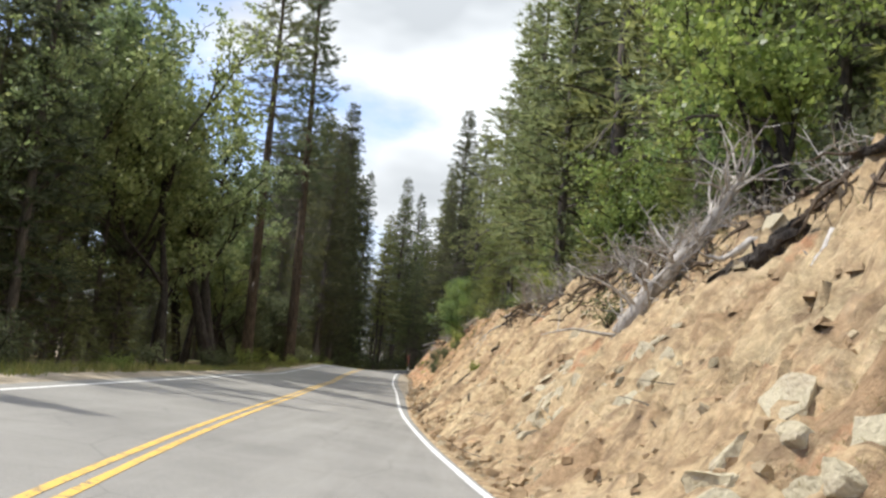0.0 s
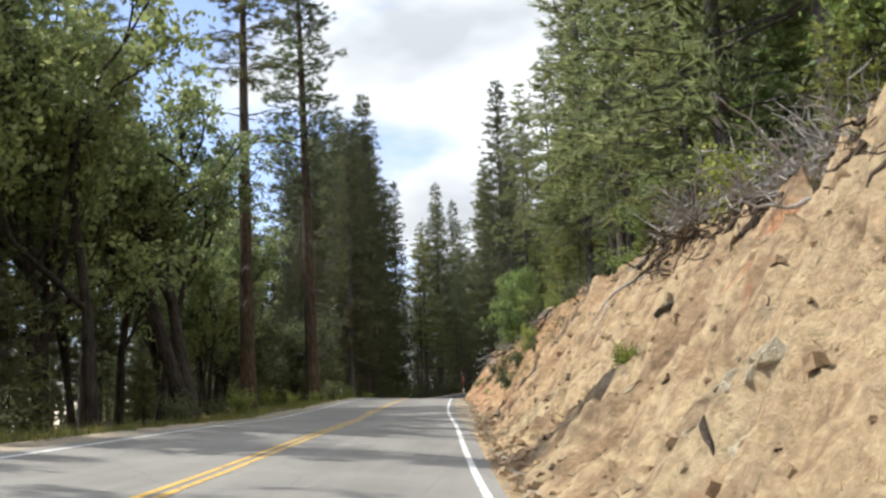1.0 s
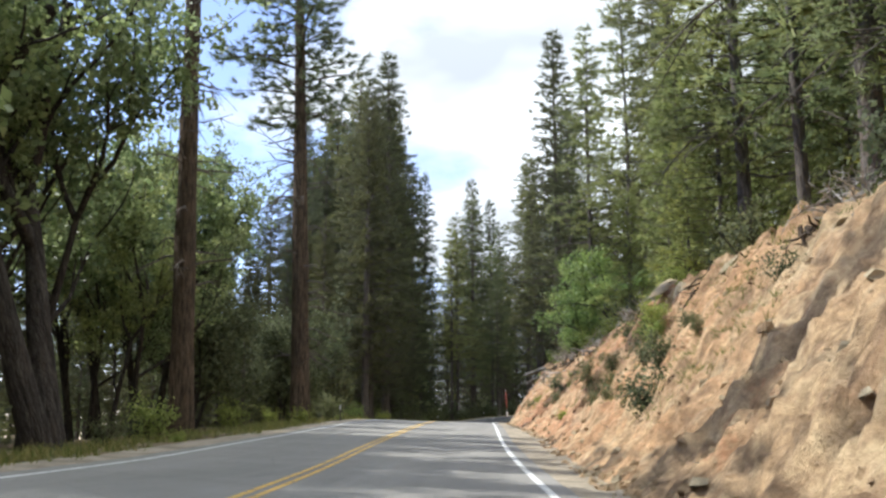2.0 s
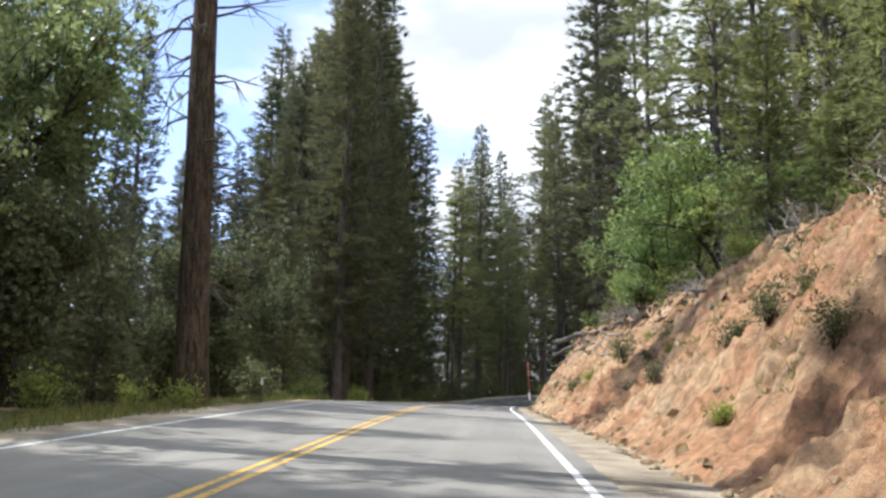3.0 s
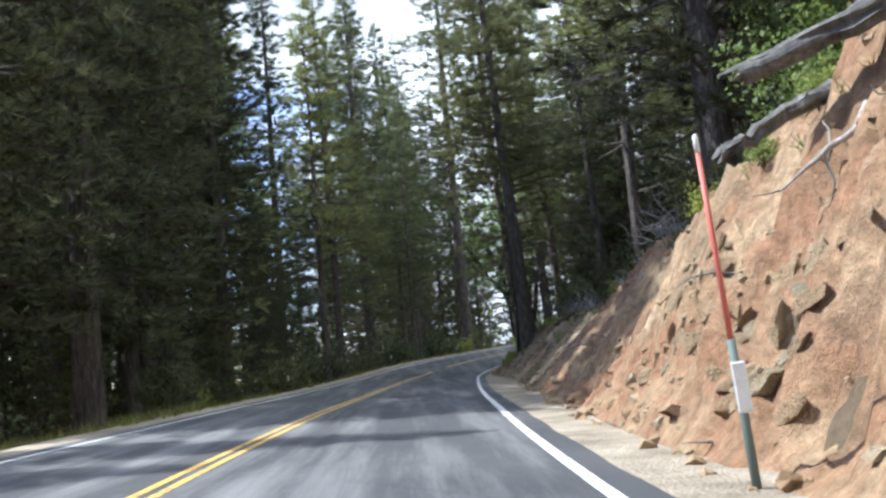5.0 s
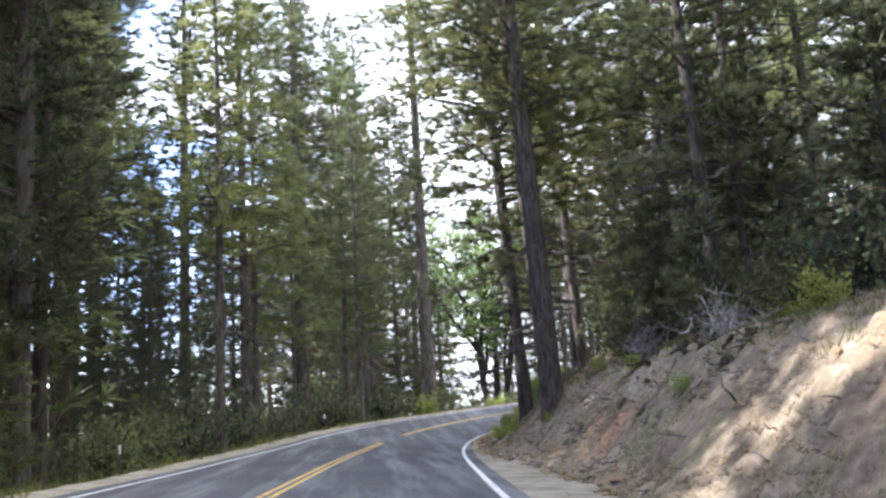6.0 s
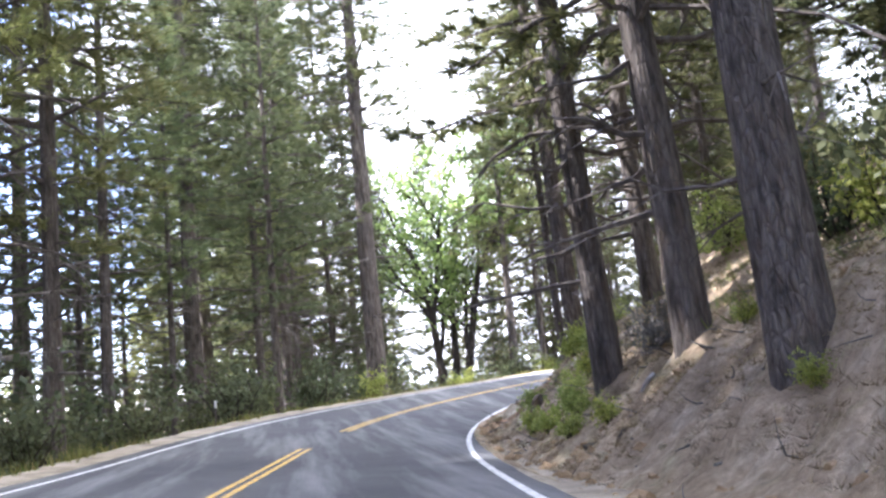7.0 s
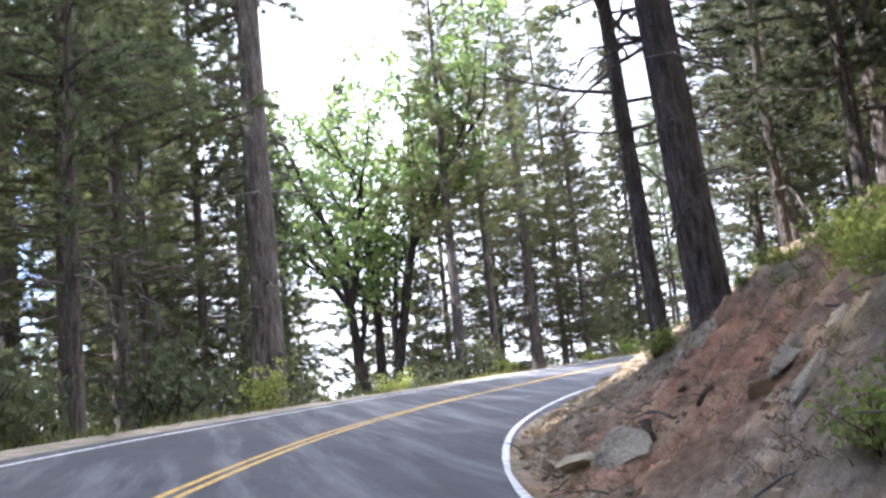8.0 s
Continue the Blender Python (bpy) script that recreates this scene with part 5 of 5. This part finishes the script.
blades("crest_grass", "straw and green grass at the top of the bank", 2400, crest_place, 0.26, 0.010, GRASS, 6, 0.7)

# shrubs on the bank: length, offset, which, size
BANK_SHRUBS = [(36.1, 6.5, 2, 0.8), (69.3, 7.8, 0, 0.85), (69.6, 8.1, 0, 0.8), (62.0, 6.4, 1, 0.75), (63.5, 7.0, 1, 0.7), (65.5, 6.6, 1, 0.5), (79.2, 6.1, 2, 0.7), (90.5, 6.0, 2, 0.6), (98.0, 8.2, 0, 0.5), (89.9, 7.4, 2, 0.7),
               (71.5, 7.0, 1, 0.45), (74.0, 7.4, 1, 0.45), (76.5, 6.9, 1, 0.45), (80.5, 8.0, 1, 0.4), (83.0, 7.2, 1, 0.4), (98.1, 7.3, 1, 0.7), (101.5, 6.5, 2, 0.8), (104.5, 6.2, 1, 0.6), (19.9, 7.8, 1, 0.6), (122.8, 7.1, 2, 0.8),
               (179.6, 6.9, 2, 1.2), (178.3, 7.3, 2, 1.1), (181.0, 6.8, 2, 1.1), (178.7, 5.4, 2, 0.9), (174.1, 6.05, 2, 1.1), (170.7, 5.5, 2, 0.9), (169.4, 5.1, 2, 0.8), (177.4, 7.2, 2, 1.3), (175.2, 6.5, 2, 1.2), (176.6, 6.9, 2, 1.1),
               (177.8, 5.45, 2, 1.0), (184.2, 7.7, 2, 1.2), (179.0, 6.6, 2, 1.2), (168.5, 5.6, 2, 0.8), (171.5, 5.6, 2, 1.0), (174.5, 5.1, 2, 0.9), (162.3, 6.3, 2, 0.6), (172.6, 5.2, 2, 1.1), (182.5, 7.3, 2, 1.2), (183.4, 8.2, 0, 0.8), (180.5, 8.0, 0, 0.8),
               (150, 7.2, 2, 0.7), (155.5, 7.6, 2, 0.8), (159, 7.4, 2, 0.7), (165.5, 6.9, 2, 0.6), (190, 6.4, 2, 1.0), (126.5, 7.4, 2, 1.0), (129, 8.0, 1, 0.9)]
for k in range(16):
    BANK_SHRUBS.append((60 + 2.3 * k, 6.3 + 3.0 * rock_rng.random(), 1, rock_rng.uniform(0.3, 0.55)))
for k in range(9):
    BANK_SHRUBS.append((180 + 1.3 * k, 7.8 + 1.8 * rock_rng.random(), 2, rock_rng.uniform(0.5, 0.8)))
for s, off, n, k in BANK_SHRUBS:
    plant("shrub", n, s, off, k * 0.8, group="shrubs on the bank", sink=0.03)


def wander(p, d, length, steps, rng, wild=0.35, pull=0.0):
    path, q, d = [Vector(p)], Vector(p), Vector(d).normalized()
    for _ in range(steps):
        d = (d + Vector((rng.gauss(0, wild), rng.gauss(0, wild), rng.gauss(0, wild) + pull))).normalized()
        q = q + d * length / steps
        path.append(q.copy())
    return path


def taper(n, r, end=0.25):
    return [r * (1 - (1 - end) * i / (n - 1)) for i in range(n)]


def exposed_root(s, off, length, r, seed, along=0.5):
    """A bare root that hangs out of the lip of the bank, with two side roots."""
    rng = random.Random(seed)
    p = bank_at(s, off) + Vector((0, 0, 0.05))
    q = bank_at(s + along, off - 0.8)
    b = Build()
    main = wander(p, q - p + Vector((-0.25, 0, 0.12)), length, 8, rng, 0.28, -0.05)
    b.add(tube(main, taper(9, r), 6))
    for k in (3, 5):
        side = wander(main[k], Vector((rng.gauss(-0.3, 0.6), rng.gauss(0, 0.8), rng.uniform(-0.9, 0.1))), length * 0.5, 5, rng, 0.4)
        b.add(tube(side, taper(6, r * 0.55), 5))
    ob = new("tree_root", b.mesh("tree_root", WOOD, True))
    return tagged(ob, "weathered bare tree root hanging from the top of the bank", "root", "exposed roots")


for i, (s, off, ln, r) in enumerate([(11.0, 8.7, 1.4, 0.09), (12.9, 8.4, 1.2, 0.12), (22.0, 8.6, 1.2, 0.06), (25.5, 8.8, 1.5, 0.07), (28.5, 8.8, 1.4, 0.06), (33.0, 8.9, 1.2, 0.06), (43.4, 8.9, 2.6, 0.06), (45.0, 9.0, 1.6, 0.05),
                                     (92.3, 9.1, 1.6, 0.09), (97.5, 8.9, 1.4, 0.07), (101.8, 8.2, 1.6, 0.08), (104.5, 8.0, 1.4, 0.07), (106.0, 8.2, 1.3, 0.06), (107.5, 8.3, 1.3, 0.06), (109.5, 8.2, 1.2, 0.06), (111.0, 8.0, 1.0, 0.05), (112.0, 8.1, 1.2, 0.05), (114.1, 7.9, 1.0, 0.05), (116.4, 7.8, 1.0, 0.045),
                                     (118.2, 7.3, 1.2, 0.05), (120.0, 7.2, 1.4, 0.06), (158.5, 6.9, 0.9, 0.05), (168.5, 6.4, 1.1, 0.05)]):
    exposed_root(s, off, ln, r * 0.85, 70 + i, 0.4 if i % 2 else -0.5)


def root_mat(b, s, seed, size):
    """Adds a torn mat of fine dark roots that hangs over the lip of the bank."""
    rng = random.Random(seed)
    crest = float(np.interp(s, BANK_S, [k[2] for k in BANK]))
    for _ in range(int(34 * size)):
        ds, do = rng.gauss(0, 0.55 * size), rng.gauss(-0.1, 0.3)
        p = bank_at(s + ds, crest + do) + Vector((0, 0, rng.uniform(0.02, 0.2)))
        q = bank_at(s + ds + rng.gauss(0, 0.4), crest + do - 0.7)
        main = wander(p, q - p + Vector((rng.gauss(0, 0.2), rng.gauss(0, 0.35), rng.uniform(-0.15, 0.25))), rng.uniform(0.35, 1.1) * size, 5, rng, 0.35)
        b.add(tube(main, taper(6, rng.choice((0.012, 0.02, 0.035, 0.06))), 4, False))


def hanging_roots():
    rng, b = random.Random(44), Build()
    for first, gap, count, low, high in ((9, 2.3, 17, 0.8, 1.5), (96, 2.7, 9, 0.7, 1.2), (60, 5, 6, 0.6, 1.0), (149, 2.5, 3, 0.5, 0.8)):
        for k in range(count):
            root_mat(b, first + gap * k + rng.uniform(-0.6, 0.6), 300 + first + k, rng.uniform(low, high))
    tagged(new("hanging_roots", b.mesh("hanging_roots", PINE_BARK)), "matted fine brown roots hanging from the top of the bank", "root", kind="stuff")


hanging_roots()


def fallen_log(a, b, r, seed, material, label, stubs=(2, 4, 7)):
    """A broken log from place a to place b, with stub branches and a splintered end."""
    rng = random.Random(seed)
    a, b = Vector(a), Vector(b)
    body, sides, rings = Build(), 18, 16
    axis_dir = (b - a).normalized()
    path = [a.lerp(b, i / (rings - 1)) + Vector((rng.gauss(0, 0.02), rng.gauss(0, 0.02), rng.gauss(0, 0.02))) for i in range(rings)]
    body.add(tube(path, [r * (1 - 0.35 * i / (rings - 1)) * rng.uniform(0.94, 1.06) for i in range(rings)], sides))
    # long splits down the sides, and an end torn into splinters
    torn = [rng.uniform(0.0, 2.6) * r for _ in range(sides)]
    for n, v in enumerate(body.v):
        ring, side = min(n // sides, rings - 1), n % sides
        m = path[ring]
        split = noise.noise((side * 1.7, ring * 0.16, seed * 3.1))
        k = 1 + 0.16 * split - (0.34 if split < -0.22 else 0.0) + 0.12 * noise.noise((side * 0.6, ring * 0.9, seed))
        back = axis_dir * (-torn[side] * max(0.0, (ring - (rings - 5)) / 4)) if n < sides * rings else Vector((0, 0, 0))
        body.v[n] = (m.x + (v[0] - m.x) * k + back.x, m.y + (v[1] - m.y) * k + back.y, m.z + (v[2] - m.z) * k * 0.8 + back.z)
    root = tagged(new("fallen_log", body.mesh("fallen_log", material)), label, "log")
    for k in stubs:
        stub = Build()
        stub.add(tube(wander(path[k], Vector((rng.gauss(0, 1), rng.gauss(0, 1), rng.uniform(0.2, 1))), rng.uniform(0.2, 0.5), 3, rng, 0.2), taper(4, r * 0.25), 5))
        part("branch_stub", stub.mesh("branch_stub", material, True), root)
    return root


def over_bank(s, off, up):
    return bank_at(s, off) + Vector((0, 0, up))


fallen_log((0.62, 121.02, 7.85), (-1.54, 122.41, 7.22), 0.21, 1, LOG_WOOD, "grey weathered log jutting out over the top of the bank", (3,))
plant("shrub", 2, 121.6, 7.4, 0.7, group="shrubs on the bank", sink=0.03)
fallen_log((-0.15, 122.85, 7.2), (-1.61, 122.95, 6.51), 0.13, 2, LOG_WOOD, "thin grey log lying at the edge of the bank", (4,))
fallen_log(over_bank(105.0, 9.0, 0.25), over_bank(115.5, 8.4, 0.25), 0.15, 3, LOG_WOOD, "long grey log with roots along the top of the bank")
fallen_log(over_bank(11.9, 8.75, 0.18), over_bank(12.9, 7.55, 0.10), 0.25, 4, OAK_BARK, "dark charred log half buried in the bank")
fallen_log(over_bank(8.2, 9.1, 0.35), over_bank(11.3, 9.0, 0.3), 0.13, 5, OAK_BARK, "dark broken root beam at the top of the bank")


fallen_log(over_bank(170.0, 7.0, 0.1), over_bank(173.4, 7.6, 0.12), 0.06, 8, WOOD, "grey fallen branch lying on the needle litter")


def dead_brush(s, off, size, seed, count=42, up=0.0, name="dead_brush", label="tangled grey dead brush at the top of the bank", material=WOOD):
    rng = random.Random(seed)
    b = Build()
    base = over_bank(s, off, up)
    for _ in range(count):
        d = Vector((rng.gauss(0.1, 0.7), rng.gauss(0, 0.7), rng.uniform(-0.15, 0.9)))
        p = base + Vector((rng.gauss(0, 0.3), rng.gauss(0, 0.45), rng.uniform(0, 0.25))) * size
        main = wander(p, d, size * rng.uniform(0.6, 1.5), 5, rng, 0.3)
        b.add(tube(main, taper(6, 0.018 * size + 0.007), 3, False))
        for k in (2, 3, 4):
            b.add(tube(wander(main[k], d + Vector((rng.gauss(0, 0.9), rng.gauss(0, 0.9), rng.gauss(0, 0.6))), size * 0.45, 3, rng, 0.35), taper(4, 0.010 * size + 0.004), 3, False))
    return tagged(new(name, b.mesh(name, material)), label, "brush", "dead brush")


BRUSH = [(82, 10.3, 1.0), (93.5, 10.2, 1.1), (99, 9.8, 1.0), (104, 9.4, 0.9), (87, 10.2, 0.9), (110, 9.2, 1.0), (114, 9.3, 1.1), (133, 8.4, 0.9), (138, 8.6, 0.9), (170.2, 7.0, 0.7), (172.3, 7.6, 0.9), (173.6, 8.2, 0.9), (171.2, 7.2, 0.7), (14.0, 10.5, 1.3), (60, 10.2, 0.9), (152, 8.6, 0.9), (160, 8.8, 0.9)]
for k in range(24):
    BRUSH.append((15.5 + 1.35 * k, 9.4 + 2.0 * rock_rng.random(), rock_rng.uniform(0.85, 1.5)))
for i, (s, off, k) in enumerate(BRUSH):
    if s < 165:
        dead_brush(s, off, k, 200 + i)
    else:
        dead_brush(s, off, k * 0.8, 200 + i, label="low tangle of brown fallen twigs under the pines", material=LOG_WOOD)


def dead_tree():
    """A fallen dead tree that lies down the bank, with bare forked branches."""
    rng = random.Random(31)
    a, b = over_bank(17.1, 7.3, 0.12), over_bank(16.4, 9.4, 0.95)
    trunk = Build()
    path = [a.lerp(b, i / 8) + Vector((rng.gauss(0, 0.05), rng.gauss(0, 0.05), rng.gauss(0, 0.05))) for i in range(9)]
    trunk.add(tube(path, taper(9, 0.20, 0.45), 10))
    root = tagged(new("dead_tree", trunk.mesh("dead_tree", WOOD, True)), "fallen dead tree with bare silver-grey branches on the bank", "tree")
    for i in range(80):
        k = rng.randrange(0, 9)
        br = Build()
        d = (b - a).normalized() * rng.uniform(-0.2, 1.2) + Vector((rng.gauss(0, 0.6), rng.gauss(0, 0.6), rng.uniform(-0.2, 0.6)))
        main = wander(path[k], d, rng.uniform(0.6, 1.8), 5, rng, 0.22)
        br.add(tube(main, taper(6, 0.04), 4, False))
        for q in (2, 3, 4):
            br.add(tube(wander(main[q], d + Vector((rng.gauss(0, 0.7), rng.gauss(0, 0.7), rng.gauss(0, 0.5))), 0.6, 3, rng, 0.3), taper(4, 0.014), 3, False))
        part("branch", br.mesh("branch", WOOD), root)


dead_tree()


def box_part(name, size, at, material, parent, label="", turn=0.0, bevel=0.01):
    bm = bmesh.new()
    bmesh.ops.create_cube(bm, size=1.0, matrix=Matrix.Translation(at) @ Matrix.Rotation(turn, 4, "Z") @ Matrix.Diagonal((*size, 1)))
    bmesh.ops.bevel(bm, geom=bm.edges[:], offset=bevel, segments=1, affect="EDGES")
    me = bpy.data.meshes.new(name)
    bm.to_mesh(me)
    bm.free()
    me.materials.append(material)
    return part(name, me, parent, label)


def tube_part(name, path, radii, material, parent, label="", sides=10):
    b = Build()
    b.add(tube(path, radii, sides))
    return part(name, b.mesh(name, material, True), parent, label)


def snow_stake(s, off, lean):
    """The tall snow stake on its marker post beside the bank."""
    root = tagged(new("snow_stake"), "tall orange-red snow stake on a marker post with a white plate", "road marker", "snow stakes")
    x, y, _ = on_road(s, off)
    root.matrix_basis = pose(float(x), float(y), z_at(x, y) - 0.02, 1.0, lean, 4)
    tube_part("post", [(0, 0, -0.3), (0, 0, 1.1)], [0.035, 0.032], POST_METAL, root, "dark green metal post")
    box_part("plate", (0.11, 0.02, 0.36), (0, -0.045, 0.76), POST_WHITE, root, "white reflective marker plate")
    tube_part("stake", [(0, 0, 1.0), (0, 0, 1.7), (0, 0, 2.46)], [0.022, 0.021, 0.019], POST_RED, root, "orange-red stake")
    tube_part("tip", [(0, 0, 2.46), (0, 0, 2.58), (0, 0, 2.6)], [0.021, 0.020, 0.008], POST_WHITE, root, "white tip")


def delineator(s, off, h=1.05):
    root = tagged(new("delineator_post"), "slim white roadside marker post in the verge grass", "road marker", "marker posts")
    x, y, _ = on_road(s, off)
    root.matrix_basis = pose(float(x), float(y), z_at(x, y) - 0.03, 0, 1.5, rock_rng.uniform(-10, 10))
    tube_part("post", [(0, 0, -0.25), (0, 0, h * 0.88)], [0.034, 0.03], GREY_BARK, root, "weathered post")
    box_part("plate", (0.075, 0.02, h * 0.24), (0, -0.03, h * 0.74), POST_WHITE, root, "white reflective plate")


snow_stake(117.4, 4.72, -3.2)
for s, off in ((97.0, -5.0), (160.5, -6.0), (186.6, -5.4), (228.5, -5.2), (233.5, -6.5)):
    delineator(s, off)


def far_forest():
    """The woods further off, where single trees cannot be told apart."""
    rng = np.random.default_rng(77)
    cen, dirs, sizes = [], [], []
    wood = Build()
    spots = []
    for _ in range(760):
        side = rng.random()
        if side < 0.62:
            s, off = rng.uniform(-20, 262), -rng.uniform(44, 190)
        else:
            s, off = rng.uniform(-20, 200), rng.uniform(40, 130)
        x, y, _ = on_road(s, off)
        if abs(to_road(x, y)[1][0]) < 38:
            continue
        spots.append((float(x), float(y)))
    for x, y in spots:
        h, z = rng.uniform(16, 34), z_at(x, y)
        wood.add(tube([(x, y, z - 0.5), (x, y, z + h * 0.5), (x, y, z + h)], [0.3, 0.2, 0.03], 5, False))
        for t in np.linspace(0.08, 0.99, 20):
            for _ in range(3):
                a, r = rng.uniform(0, 6.28), (1 - t) ** 0.8 * h * 0.12 * rng.uniform(0.4, 1.1)
                cen.append((x + math.cos(a) * r, y + math.sin(a) * r, z + h * t))
                dirs.append((math.cos(a), math.sin(a), 0.1))
    pts = tuft_tris(np.array(cen), np.array(dirs), 2.1, 0.42, 3, rng)
    ob = tagged(new("far_woods", tri_mesh("far_woods", pts, FIR, 3)), "dense dark conifer woods on the slopes beyond", "forest", kind="stuff")
    tagged(part("far_trunks", wood.mesh("far_trunks", GREY_BARK), ob), kind="stuff")


far_forest()


def ground_litter():
    """Fallen twigs and cones on the verge and the lower bank, joined."""
    rng = random.Random(9)
    b = Build()
    for _ in range(800):
        if rng.random() < 0.65:
            s = rng.uniform(142, 195) if rng.random() < 0.75 else rng.uniform(0, 140)
            p = bank_at(s, float(np.interp(s, BANK_S, [k[1] for k in BANK])) + rng.uniform(-0.3, 4))
        else:
            s, off = rng.uniform(0, 250), -rng.uniform(4.6, 10)
            x, y, _ = on_road(s, off)
            p = Vector((x, y, z_at(x, y)))
        b.add(tube(wander(p + Vector((0, 0, 0.02)), Vector((rng.gauss(0, 1), rng.gauss(0, 1), 0.05)), rng.uniform(0.15, 0.8), 3, rng, 0.25), taper(4, rng.uniform(0.008, 0.02)), 4, False))
    tagged(new("twigs", b.mesh("twigs", LOG_WOOD)), "fallen twigs and sticks lying on the soil", "twigs", kind="stuff")


ground_litter()
